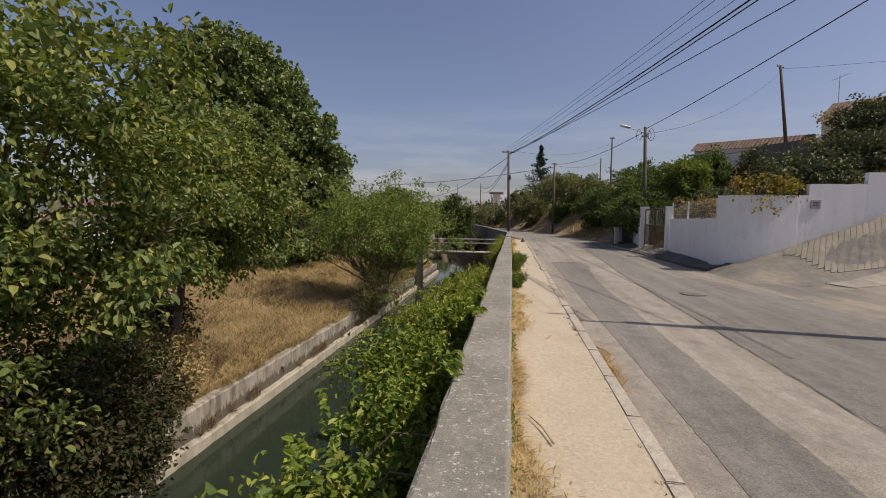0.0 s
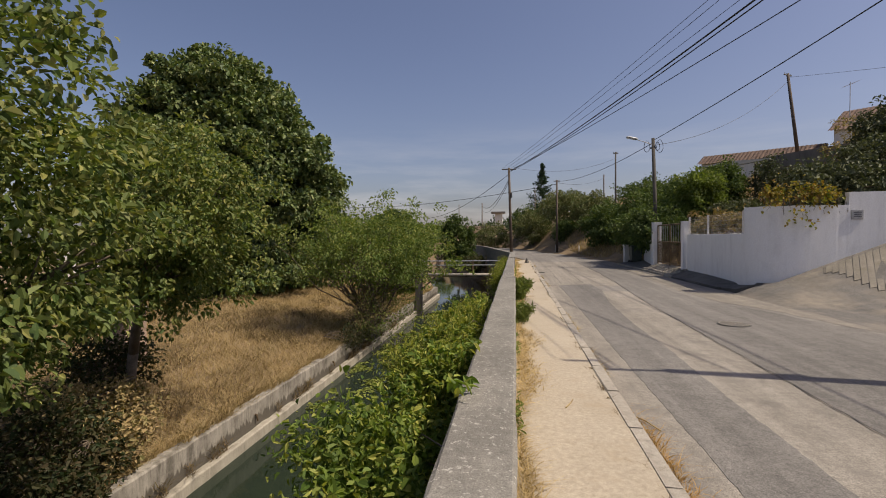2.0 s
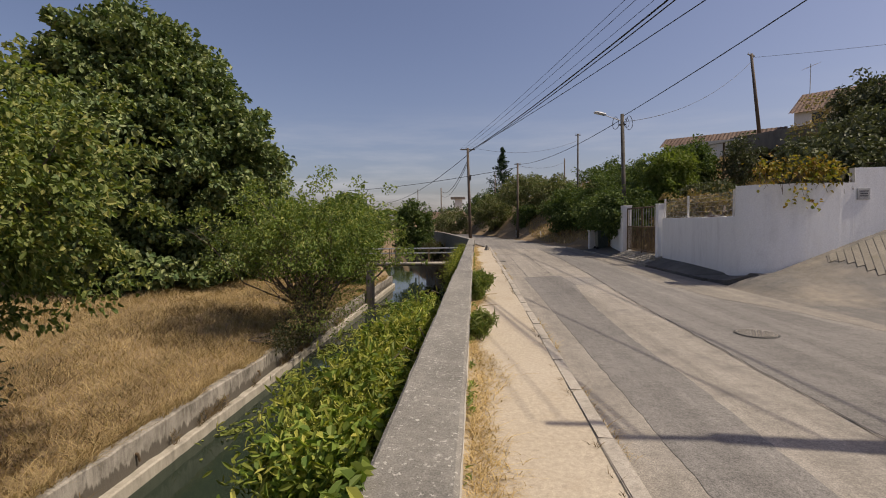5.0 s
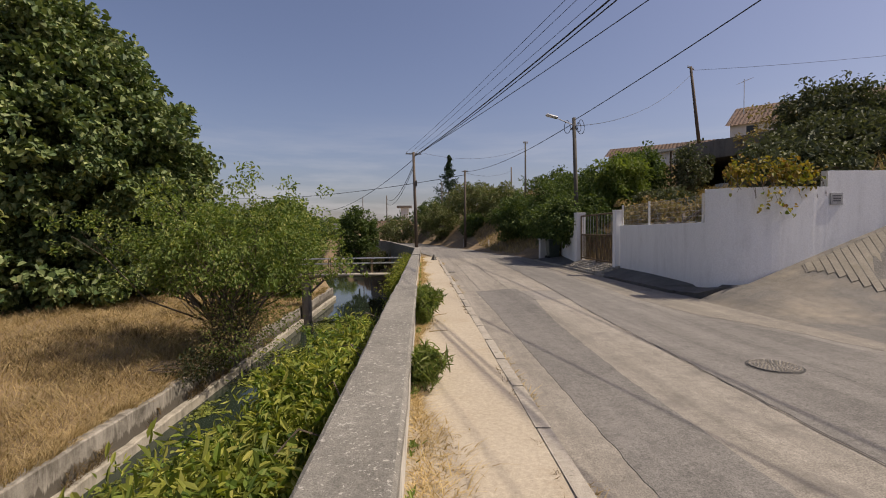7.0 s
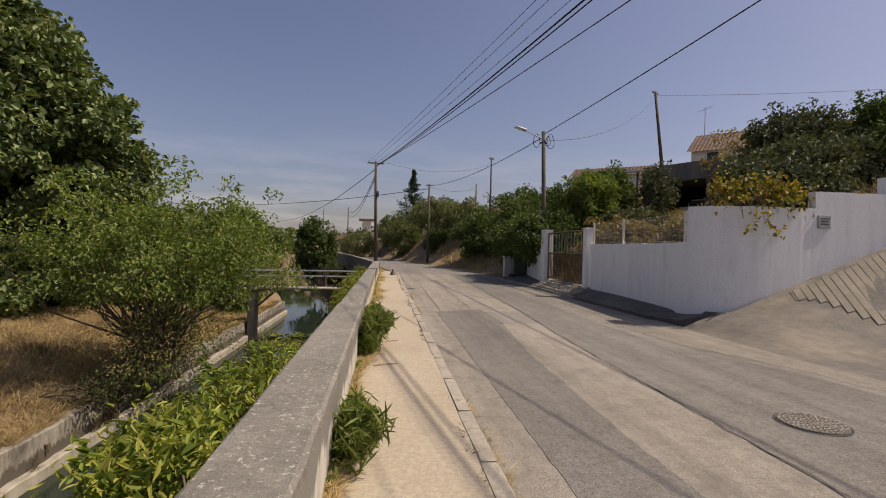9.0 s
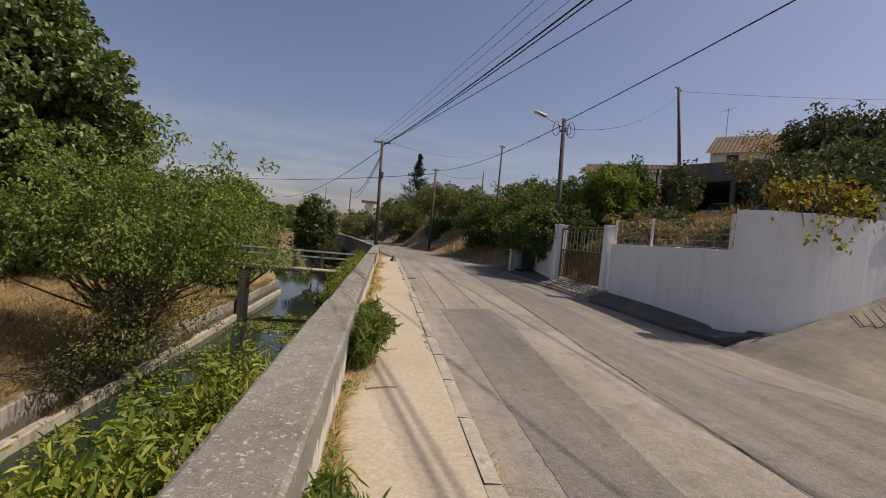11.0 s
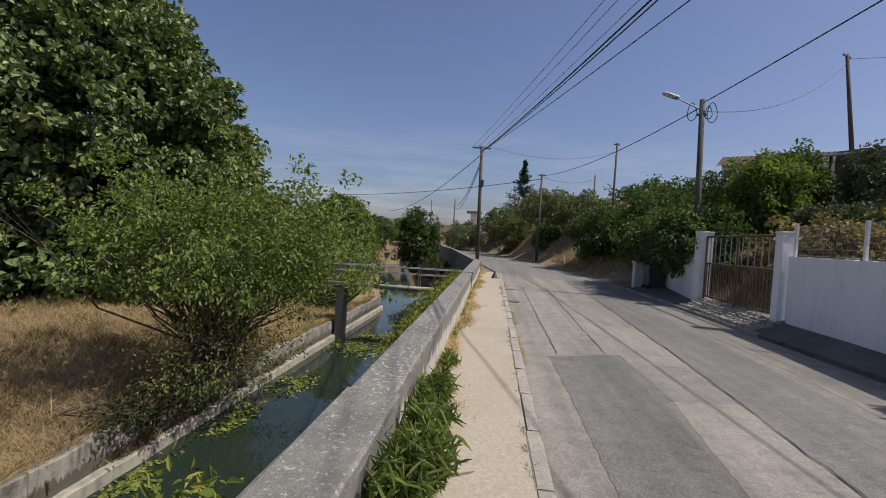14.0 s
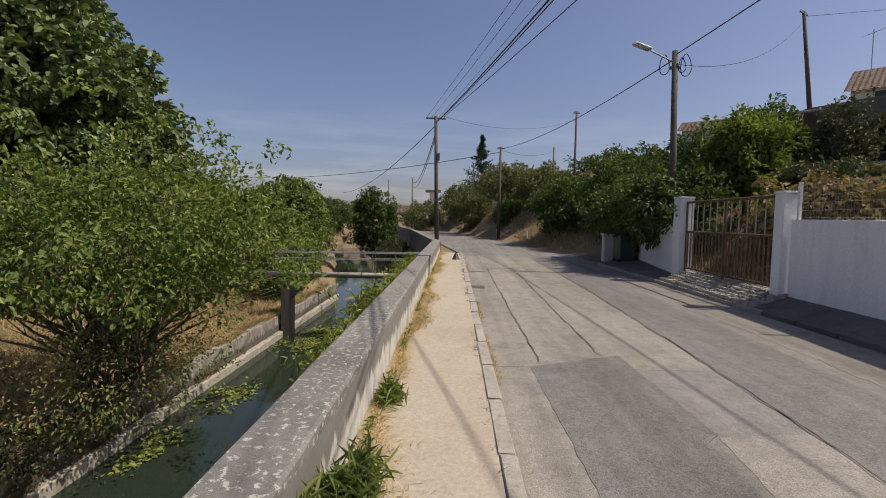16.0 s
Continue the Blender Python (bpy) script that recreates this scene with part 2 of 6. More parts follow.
M_shed = surface("dark_corrugated_sheet", (0.05, 0.055, 0.055), (0.09, 0.09, 0.085), 1, 9, 90, rough=0.6)
M_beam = streaked("bare_concrete_beam", (0.23, 0.20, 0.165), (0.09, 0.08, 0.07), streak=0.7)
M_carpaint = surface("white_car_paint", (0.72, 0.72, 0.72), (0.78, 0.78, 0.78), 1, 5, 40, rough=0.3, bump=0)
M_sign = surface("grey_sign_plate", (0.36, 0.36, 0.35), (0.46, 0.46, 0.45), 3, 16, 90, rough=0.5, bump=0)
M_ink = surface("dark_lettering", (0.08, 0.08, 0.09), (0.12, 0.12, 0.13), 3, 16, 90, bump=0)
M_brick = surface("rough_brick", (0.30, 0.20, 0.14), (0.42, 0.32, 0.24), 3, 14, 90, rand=0.15)
M_lampglass = surface("lamp_cover", (0.55, 0.57, 0.58), (0.66, 0.68, 0.69), 3, 12, 60, rough=0.25, bump=0)
M_straw = leaf_material("dry_grass", [(0.25, 0.18, 0.09), (0.38, 0.285, 0.145), (0.50, 0.39, 0.215), (0.29, 0.205, 0.105), (0.42, 0.30, 0.15)], 0.8, 0.25)
M_darkstraw = leaf_material("brown_grass", [(0.10, 0.07, 0.038), (0.16, 0.11, 0.058), (0.21, 0.15, 0.08), (0.13, 0.11, 0.05)], 0.8, 0.2)
M_strawlow = leaf_material("short_dry_grass", [(0.40, 0.29, 0.14), (0.55, 0.42, 0.22), (0.30, 0.21, 0.10)], 0.8, 0.2)
M_rustgrass = leaf_material("rusty_dry_grass", [(0.42, 0.25, 0.09), (0.52, 0.34, 0.15), (0.30, 0.18, 0.07)], 0.8, 0.2)
M_float = leaf_material("floating_algae_leaves", [(0.10, 0.13, 0.025), (0.17, 0.20, 0.04), (0.25, 0.27, 0.06), (0.08, 0.10, 0.03)], 0.6, 0.1)
M_vine = leaf_material("vine_leaves", [(0.06, 0.105, 0.02), (0.12, 0.18, 0.032), (0.25, 0.31, 0.055), (0.08, 0.14, 0.025), (0.42, 0.42, 0.095), (0.17, 0.24, 0.04), (0.09, 0.15, 0.026)], 0.42, 0.36)
M_palevine = leaf_material("yellowing_ivy_leaves", [(0.09, 0.13, 0.024), (0.19, 0.235, 0.04), (0.35, 0.36, 0.07), (0.13, 0.17, 0.03), (0.46, 0.43, 0.11), (0.23, 0.27, 0.045)], 0.42, 0.36)
M_ash = leaf_material("ash_leaves", [(0.065, 0.105, 0.03), (0.115, 0.16, 0.045), (0.20, 0.235, 0.07), (0.08, 0.125, 0.033), (0.32, 0.31, 0.10), (0.125, 0.165, 0.045)], 0.42, 0.34)
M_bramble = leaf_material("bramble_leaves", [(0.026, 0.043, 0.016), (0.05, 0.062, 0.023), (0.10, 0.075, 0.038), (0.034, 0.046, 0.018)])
M_plane = leaf_material("dark_broad_leaves", [(0.055, 0.092, 0.034), (0.10, 0.148, 0.054), (0.19, 0.235, 0.09), (0.07, 0.114, 0.04), (0.30, 0.33, 0.14), (0.12, 0.17, 0.06)], 0.42, 0.16)
M_elm = leaf_material("elm_leaves", [(0.08, 0.13, 0.03), (0.135, 0.19, 0.045), (0.23, 0.275, 0.075), (0.10, 0.155, 0.036), (0.33, 0.34, 0.11)], 0.42, 0.38)
M_weed = leaf_material("weed_leaves", [(0.09, 0.135, 0.032), (0.15, 0.205, 0.05), (0.25, 0.29, 0.085), (0.12, 0.125, 0.045)])
M_olive = leaf_material("olive_leaves", [(0.065, 0.08, 0.042), (0.10, 0.115, 0.06), (0.15, 0.16, 0.09), (0.07, 0.085, 0.045)], 0.5, 0.15)
M_hedge = leaf_material("hedge_leaves", [(0.045, 0.08, 0.022), (0.08, 0.12, 0.035), (0.14, 0.18, 0.055), (0.055, 0.09, 0.026)], 0.5, 0.25)
M_lime = leaf_material("lime_green_leaves", [(0.10, 0.145, 0.03), (0.15, 0.20, 0.045), (0.21, 0.245, 0.07)])
M_autumn = leaf_material("yellowing_vine_leaves", [(0.30, 0.22, 0.035), (0.36, 0.26, 0.05), (0.20, 0.22, 0.04), (0.28, 0.15, 0.03), (0.13, 0.18, 0.035)])
M_conifer = leaf_material("conifer_needles", [(0.018, 0.04, 0.02), (0.03, 0.06, 0.028), (0.045, 0.075, 0.035)], 0.6, 0.1)
M_cane = leaf_material("cane_leaves", [(0.10, 0.13, 0.045), (0.16, 0.18, 0.075), (0.22, 0.21, 0.10)], 0.6, 0.2)
M_dryshrub = leaf_material("dry_shrub_leaves", [(0.260, 0.195, 0.091), (0.351, 0.260, 0.130), (0.208, 0.195, 0.078)], 0.7, 0.2)
M_farwood = leaf_material("far_wood_leaves", [(0.05, 0.075, 0.04), (0.075, 0.10, 0.055), (0.10, 0.12, 0.07)], 0.6, 0.15)

M_water, wt, wb = nodes("canal_water")
wb.inputs["Base Color"].default_value = (0.022, 0.032, 0.022, 1)
wb.inputs["Roughness"].default_value, wb.inputs["IOR"].default_value = 0.04, 1.33
wbp = wt.nodes.new("ShaderNodeBump")
wbp.inputs["Strength"].default_value, wbp.inputs["Distance"].default_value = 0.12, 0.02
wt.links.new(noise_node(wt, 3.0, 4, 0.6, (1, 0.5, 1)), wbp.inputs["Height"])
wt.links.new(wbp.outputs["Normal"], wb.inputs["Normal"])

# ---- mesh helpers ----


def from_bm(name, bm, material, smooth=False):
    me = bpy.data.meshes.new(name)
    bmesh.ops.recalc_face_normals(bm, faces=bm.faces)
    bm.to_mesh(me)
    bm.free()
    me.materials.append(material)
    if smooth:
        me.polygons.foreach_set("use_smooth", [True] * len(me.polygons))
    return new(name, me)


def part(name, bm, material, parent, label="", smooth=False):
    ob = hang(from_bm(name, bm, material, smooth), parent)
    if label:
        ob["label"] = label
    return ob


def thing(name, x, y, z, label, category, group="", kind=""):
    """An empty at a thing's base. Its parts are built in world places and hung under it."""
    e = new(name)
    e.location = (x, y, z)
    return tagged(e, label, category, group, kind)


def hang(ob, parent):
    ob.parent = parent
    if parent.data is None:
        ob.matrix_parent_inverse = Matrix.Translation(-parent.location)
    return ob


def from_arrays(name, verts, faces, material, smooth=False):
    verts, faces = np.asarray(verts, np.float32), np.asarray(faces, np.int32)
    me = bpy.data.meshes.new(name)
    n = faces.shape[1]
    me.vertices.add(len(verts))
    me.vertices.foreach_set("co", verts.ravel())
    me.loops.add(faces.size)
    me.loops.foreach_set("vertex_index", faces.ravel())
    me.polygons.add(len(faces))
    me.polygons.foreach_set("loop_start", np.arange(0, faces.size, n, dtype=np.int32))
    me.polygons.foreach_set("use_smooth", np.full(len(faces), smooth))
    me.update(calc_edges=True)
    me.materials.append(material)
    return new(name, me)


def under(ob, parent, label=""):
    hang(ob, parent)
    if label:
        ob["label"] = label
    return ob


def box(bm, x0, x1, y0, y1, z0, z1, m=None, bevel=0.0):
    r = bmesh.ops.create_cube(bm, size=1)
    vs = r["verts"]
    bmesh.ops.scale(bm, vec=(x1 - x0, y1 - y0, z1 - z0), verts=vs)
    bmesh.ops.translate(bm, vec=((x0 + x1) / 2, (y0 + y1) / 2, (z0 + z1) / 2), verts=vs)
    if bevel:
        es = list({e for v in vs for e in v.link_edges})
        out = bmesh.ops.bevel(bm, geom=es, offset=bevel, segments=2, affect="EDGES")
        vs = list({v for f in out["faces"] for v in f.verts} | {v for v in vs if v.is_valid})
    if m is not None:
        bmesh.ops.transform(bm, matrix=m, verts=vs)
    return vs


def rod(bm, p, q, r0, r1=None, n=8):
    """A tapered round bar from p to q."""
    p, q = Vector(p), Vector(q)
    r1 = r0 if r1 is None else r1
    d = q - p
    res = bmesh.ops.create_cone(bm, cap_ends=True, segments=n, radius1=r0, radius2=r1, depth=d.length)
    rot = Vector((0, 0, 1)).rotation_difference(d.normalized()).to_matrix().to_4x4()
    bmesh.ops.transform(bm, matrix=Matrix.Translation((p + q) / 2) @ rot, verts=res["verts"])
    return res["verts"]


def bent(bm, pts, r0, r1, n=6):
    """Rods end to end along a bent line, thinning from r0 to r1."""
    k = len(pts) - 1
    for i in range(k):
        rod(bm, pts[i], pts[i + 1], r0 + (r1 - r0) * i / k, r0 + (r1 - r0) * (i + 1) / k, n)


def tube(bm, pts, r, n=5, closed=False):
    """One connected tube through the points."""
    pts = [Vector(p) for p in pts]
    rings = []
    k = len(pts)
    for i, p in enumerate(pts):
        o, q = (pts[i - 1], pts[(i + 1) % k]) if closed else (pts[max(i - 1, 0)], pts[min(i + 1, k - 1)])
        d = (q - o).normalized()
        s = d.cross(Vector((0.13, 0.21, 0.97))).normalized()
        u = s.cross(d)
        rings.append([bm.verts.new(p + (s * math.cos(t) + u * math.sin(t)) * r) for t in (2 * math.pi * j / n for j in range(n))])
    for a_, b_ in zip(rings, rings[1:] + rings[:1] if closed else rings[1:]):
        for j in range(n):
            bm.faces.new((a_[j], a_[(j + 1) % n], b_[(j + 1) % n], b_[j]))
    if not closed:
        bm.faces.new(rings[0][::-1])
        bm.faces.new(rings[-1])


def solid(bm, outline, z0, z1):
    """An upright prism over a plan outline."""
    lo = [bm.verts.new((x, y, z0)) for x, y in outline]
    hi = [bm.verts.new((x, y, z1)) for x, y in outline]
    n = len(outline)
    bm.faces.new(lo[::-1])
    bm.faces.new(hi)
    for i in range(n):
        bm.faces.new((lo[i], lo[(i + 1) % n], hi[(i + 1) % n], hi[i]))


def ease(v):
    v = np.clip(v, 0, 1)
    return v * v * (3 - 2 * v)


# ---- leaves ----


def leaves(name, centres, outward, length, width, material, rng, droop=0.35, spread=0.9, fold=0.25, vary=0.35):
    """Many folded leaf blades in one mesh: one island of two faces a leaf."""
    c = np.asarray(centres, float)
    n = len(c)
    ax = np.asarray(outward, float) + rng.normal(0, spread, (n, 3)) + np.array([0, 0, -droop])
    ax /= np.linalg.norm(ax, axis=1)[:, None] + 1e-9
    up = rng.normal(0, 0.6, (n, 3)) + np.array([0, 0, 1.0])
    side = np.cross(ax, up)
    side /= np.linalg.norm(side, axis=1)[:, None] + 1e-9
    up = np.cross(side, ax)
    s = (1 + rng.uniform(-vary, vary, n))[:, None]
    l, w = length * s, width * s
    base, tip = c - ax * l * 0.5, c + ax * l * 0.5 - up * l * 0.14
    lo, hi = c - ax * l * 0.22 + up * w * fold, c + ax * l * 0.18 + up * w * fold * 0.6 - up * l * 0.03
    v = np.stack([base, lo + side * w * 0.46, hi + side * w * 0.40, tip, hi - side * w * 0.40, lo - side * w * 0.46], 1).reshape(-1, 3)
    i = np.arange(n)[:, None] * 6
    f = np.concatenate([i + [0, 3, 2, 1], i + [0, 5, 4, 3]], 1).reshape(-1, 4)
    return from_arrays(name, v, f, material)


def crown(centre, radii, clumps, clump_r, each, rng, shell=0.55, floor=-9.0, lump=0.22, freq=0.6):
    """Leaf places in clumps through an uneven ellipsoid. Gives the places, their outward ways and the clump centres."""
    centre, radii = np.array(centre, float), np.array(radii, float)
    d = rng.normal(0, 1, (clumps, 3))
    d /= np.linalg.norm(d, axis=1)[:, None]
    rad = shell + (1 - shell) * rng.uniform(0, 1, clumps) ** 0.55
    bumps = np.array([noise.noise(Vector(x * 2.2 * freq * 3 + centre * 0.37)) for x in d])
    rad = rad * (1 + lump * 2 * bumps)
    cc = centre + d * radii * rad[:, None]
    keep = cc[:, 2] > floor
    cc, d = cc[keep], d[keep]
    off = rng.normal(0, 1, (len(cc), each, 3))
    off /= np.linalg.norm(off, axis=2, keepdims=True) + 1e-9
    off = off * (rng.uniform(0.15, 1, (len(cc), each, 1)) ** 0.5) * clump_r * rng.uniform(0.6, 1.25, (len(cc), 1, 1)) * np.array([1, 1, 0.75])
    p = (cc[:, None] + off).reshape(-1, 3)
    o = off / (np.linalg.norm(off, axis=2, keepdims=True) + 1e-9) * 0.6 + d[:, None] * 0.6
    return p, o.reshape(-1, 3), cc


def limbs(bm, root, tips, r, rng, bend=0.25, split=0.45):
    """Limbs from a root to crown tips: each leaves the trunk, bends and thins."""
    root = Vector(root)
    for t in tips:
        t = root.lerp(Vector(t), 0.9)
        k = root.lerp(t, split) + Vector(rng.normal(0, bend, 3)) * (t - root).length * 0.25
        m = k.lerp(t, 0.55) + Vector(rng.normal(0, bend, 3)) * (t - root).length * 0.12
        bent(bm, [root, k, m, t], r, r * 0.15, 5)
        for _ in range(2):
            e = m.lerp(t, 0.6) + Vector(rng.uniform(-1, 1, 3)) * (t - root).length * 0.11
            rod(bm, m, e, r * 0.35, r * 0.08, 4)


def tree(name, base, fork, centre, radii, clumps, clump_r, each, size, material, label, category="tree", trunk_r=0.3, n_limbs=14, seed=1, shell=0.5, bark=None, stems=1, floor=-9.0, droop=0.35, lump=0.22, group="", more=()):
    rng = np.random.default_rng(seed)
    e = thing(name, *base, label, category, group)
    p, o, cc = crown(centre, radii, clumps, clump_r, each, rng, shell, floor, lump)
    for c2, r2, n2 in more:
        p2, o2, cc2 = crown(c2, r2, n2, clump_r, each, rng, shell, floor, lump)
        p, o, cc = np.concatenate([p, p2]), np.concatenate([o, o2]), np.concatenate([cc, cc2])
    bm = bmesh.new()
    pick = cc[rng.permutation(len(cc))[:n_limbs * stems]]
    for s in range(stems):
        b = Vector(base) + Vector((rng.normal(0, 0.12), rng.normal(0, 0.12), 0)) * (stems > 1)
        f = Vector(fork) + Vector((rng.normal(0, 0.5), rng.normal(0, 0.5), rng.normal(0, 0.2))) * (stems > 1)
        mid = b.lerp(f, 0.5) + Vector((rng.normal(0, 0.06), rng.normal(0, 0.06), 0))
        bent(bm, [b - Vector((0, 0, 0.15)), mid, f], trunk_r, trunk_r * 0.7, 9)
        limbs(bm, f, pick[s::stems], trunk_r * 0.5, rng)
    part("trunk", bm, bark or M_bark, e, smooth=True)
    under(leaves("crown", p, o, size[0], size[1], material, rng, droop), e)
    return e


def blades(name, xy, zfun, height, width, material, rng, lean=0.45, kind="stuff", label="", category=""):
    """Grass: one narrow bent blade of two faces at each place."""
    xy = np.asarray(xy, float)
    n = len(xy)
    z = zfun(xy[:, 0], xy[:, 1])
    h = height * rng.uniform(0.45, 1.25, n)
    ang = rng.uniform(0, 2 * np.pi, n)
    side = np.stack([np.cos(ang), np.sin(ang), 0 * ang], 1) * (width * rng.uniform(0.6, 1.4, n))[:, None]
    tilt = rng.normal(0, lean, (n, 2)) * h[:, None]
    b = np.stack([xy[:, 0], xy[:, 1], z - 0.02], 1)
    m = b + np.stack([tilt[:, 0] * 0.35, tilt[:, 1] * 0.35, h * 0.6], 1)
    t = b + np.stack([tilt[:, 0], tilt[:, 1], h * 0.97], 1)
    v = np.stack([b - side, b + side, m + side * 0.7, m - side * 0.7, t], 1).reshape(-1, 3)
    i = np.arange(n)[:, None] * 5
    f = np.concatenate([i + [0, 1, 2], i + [0, 2, 3], i + [3, 2, 4]], 1).reshape(-1, 3)
    return tagged(from_arrays(name, v, f, material), label, category, "", kind)

# ---- the lie of the land ----
WATER = -3.70


def shift(y):
    """How far the road bends to the west beyond the straight."""
    y = np.asarray(y, float)
    return -0.14 * np.clip(y - 37.0, 0, None) - 0.004 * np.clip(y - 58.0, 0, 60) ** 2


def bend(y):
    """How far the canal swings to the west beyond the footbridge."""
    y = np.asarray(y, float)
    return -0.26 * (np.clip(y - 42.0, 0, None) - 3.0 * ease((y - 42.0) / 6.0))


def canal_edge(y):
    return -0.03 + bend(y)


def land(x, y):
    """Ground height."""
    x, y = np.asarray(x, float), np.asarray(y, float)
    u = x - shift(y)
    wob = 0.10 * np.sin(x * 0.9 + y * 0.35) * np.sin(y * 0.55 - x * 0.2) + 0.05 * np.sin(x * 2.3) * np.sin(y * 1.9)
    d = -6.85 + bend(y) - x
    left = -2.85 + 0.50 * ease(d / 6.0) + 0.1 * ease((d - 5) / 16.0) + wob * ease(d / 1.5)
    z = np.where(d > 0, left, -4.4)
    bank = -3.1 + 2.4 * ease((x - canal_edge(y)) / 5.0)
    z = np.where((x > canal_edge(y)) & (u < 0.15), np.where(x > canal_edge(y) + 0.02, bank, -4.4), z)
    z = np.where(u >= 0.15, -0.05, z)
    f = np.clip((y - 14.2) / 2.8, 0, 1)
    lane = -0.05 + (1 - f) * 0.10 * np.clip(x - 7.9, 0, 14) + f * 0.41 * np.clip(x - 8.1, 0, 14)
    lane = lane + 0.36 * ease((y - 13.6) / 3.2) * ease((x - 6.7) / 1.3)
    garden = np.minimum(1.35 + 0.36 * np.clip(x - 8.6, 0, None), 8.6) + wob
    drive = np.minimum(-0.05 + 0.45 * np.clip(x - 8.0, 0, None), 8.6) + wob * 0.5 * ease(x - 8)
    slope = np.minimum(0.02 + (0.46 + 0.5 * ease((y - 50) / 9)) * np.clip(u - 7.6, 0, None), 7.0 - 2.2 * ease((y - 50) / 10) - 2.6 * ease((y - 74) / 25)) + wob * ease((u - 7.8) / 2)
    inside = (y > 18.3) & (x > 8.35)
    hill = np.where(y < 18.3, np.minimum(lane, 5.2), np.where(y < 22.4, garden, np.where(y < 28.2, drive, slope)))
    hill = np.where(~inside & (y >= 17.45) & (y < 22.4) & (x < 8.35), -0.05, hill)
    z = np.where(u >= 7.0, hill, z)
    z = np.where((x > 13.0) & (x < 22.5) & (y > 29.0) & (y < 38.5), np.minimum(z, 3.6), z)
    return z


def ground_sheet():
    xs = np.unique(np.concatenate([
        [-900, -600, -400, -260, -170, -120, -90, -70, -56, -46, -40], np.arange(-36, -6.9, 0.6), [-6.85, -6.84, -6.6, -5.5, -5.0, -4.0, -3.0, -2.0, -1.0, -1.5, -0.5, -0.04, -0.02, 0.1, 0.16, 0.4, 1.4, 3.0, 5.0],
        np.arange(6.6, 26, 0.5), np.arange(26, 50, 3.0), [60, 80, 110, 160, 240, 400, 600, 900]]))
    ys = np.unique(np.concatenate([[-300, -150, -80, -50, -35], np.arange(-25, 46, 0.6), [18.25, 18.35, 22.35, 22.45, 28.19, 28.21], np.arange(46, 90, 1.5), [95, 105, 120, 145, 180, 240, 340, 500, 800, 1300]]))
    gx, gy = np.meshgrid(xs, ys)
    v = np.stack([gx.ravel(), gy.ravel(), land(gx, gy).ravel()], 1)
    i = (np.arange(len(ys) - 1)[:, None] * len(xs) + np.arange(len(xs) - 1)).ravel()[:, None]
    f = i + [0, 1, 1 + len(xs), len(xs)]
    return tagged(from_arrays("ground", v, f, M_ground, True), "dry earth banks, gardens and hillside under straw", "ground", kind="structure")


ground_sheet()


def strip(name, u0, u1, y0, y1, z, material, step=0.5, nu=8, follow=True, sag=0.0, rng=None, rough_edge=0.0):
    """A ribbon of paving along the road, between two offsets from its line."""
    ys = np.arange(y0, y1 + step * 0.5, step)
    us = np.linspace(u0, u1, nu)
    gu, gy = np.meshgrid(us, ys)
    gx = gu + (shift(gy) if follow else 0)
    if rough_edge:
        r = np.random.default_rng(3)
        w = np.zeros_like(gx)
        w[:, 0], w[:, -1] = r.normal(0, rough_edge, len(ys)), r.normal(0, rough_edge, len(ys))
        gx = gx + w
    gz = z + sag * np.sin(gy * 1.1 + gu * 2.0) * np.sin(gy * 0.43 - gu) + 0 * gx
    v = np.stack([gx.ravel(), gy.ravel(), gz.ravel()], 1)
    i = (np.arange(len(ys) - 1)[:, None] * nu + np.arange(nu - 1)).ravel()[:, None]
    return from_arrays(name, v, i + [0, 1, 1 + nu, nu], material, True)


tagged(strip("road", 1.44, 7.05, -30, 112, 0.0, M_asphalt, 0.5, 12), "worn grey asphalt road with patched lanes", "road", kind="structure")


def junction():
    """The mouth of the side street that climbs away beside the white wall."""
    xs, ys = np.arange(6.9, 24.1, 0.4), np.arange(-14, 17.41, 0.4)
    gx, gy = np.meshgrid(xs, ys)
    gz = land(gx, gy) + 0.052
    v = np.stack([gx.ravel(), gy.ravel(), gz.ravel()], 1)
    i = (np.arange(len(ys) - 1)[:, None] * len(xs) + np.arange(len(xs) - 1)).ravel()[:, None]
    return tagged(from_arrays("side_street", v, i + [0, 1, 1 + len(xs), len(xs)], M_junction, True), "grey asphalt side street climbing from the road", "road", kind="structure")


junction()
tagged(strip("path", 0.30, 1.338, -14, 36.6, 0.115, M_path, 0.25, 9, False, 0.012), "beaten sandy footpath between parapet and kerb", "path", kind="structure")


def ragged(outline, amp, seed, step=0.25):
    """The outline with broken edges."""
    r = random.Random(seed)
    out = []
    for (ax, ay), (bx, by) in zip(outline, outline[1:] + outline[:1]):
        k = max(1, int(math.hypot(bx - ax, by - ay) / step))
        out += [(ax + (bx - ax) * i / k + r.uniform(-amp, amp), ay + (by - ay) * i / k + r.uniform(-amp, amp)) for i in range(k)]
    return out


def paving(name, outline, z, material, label, kind="structure", category="road patch", rise=0.0):
    bm = bmesh.new()
    solid(bm, outline, z - 0.02 if z < 0.05 else -0.25, z)
    if rise:
        for v in bm.verts:
            v.co.z += rise * float(ease((v.co.x - 7.0) / 0.6)) * (v.co.z > 0)
    return tagged(from_bm(name, bm, material), label, category, kind=kind)


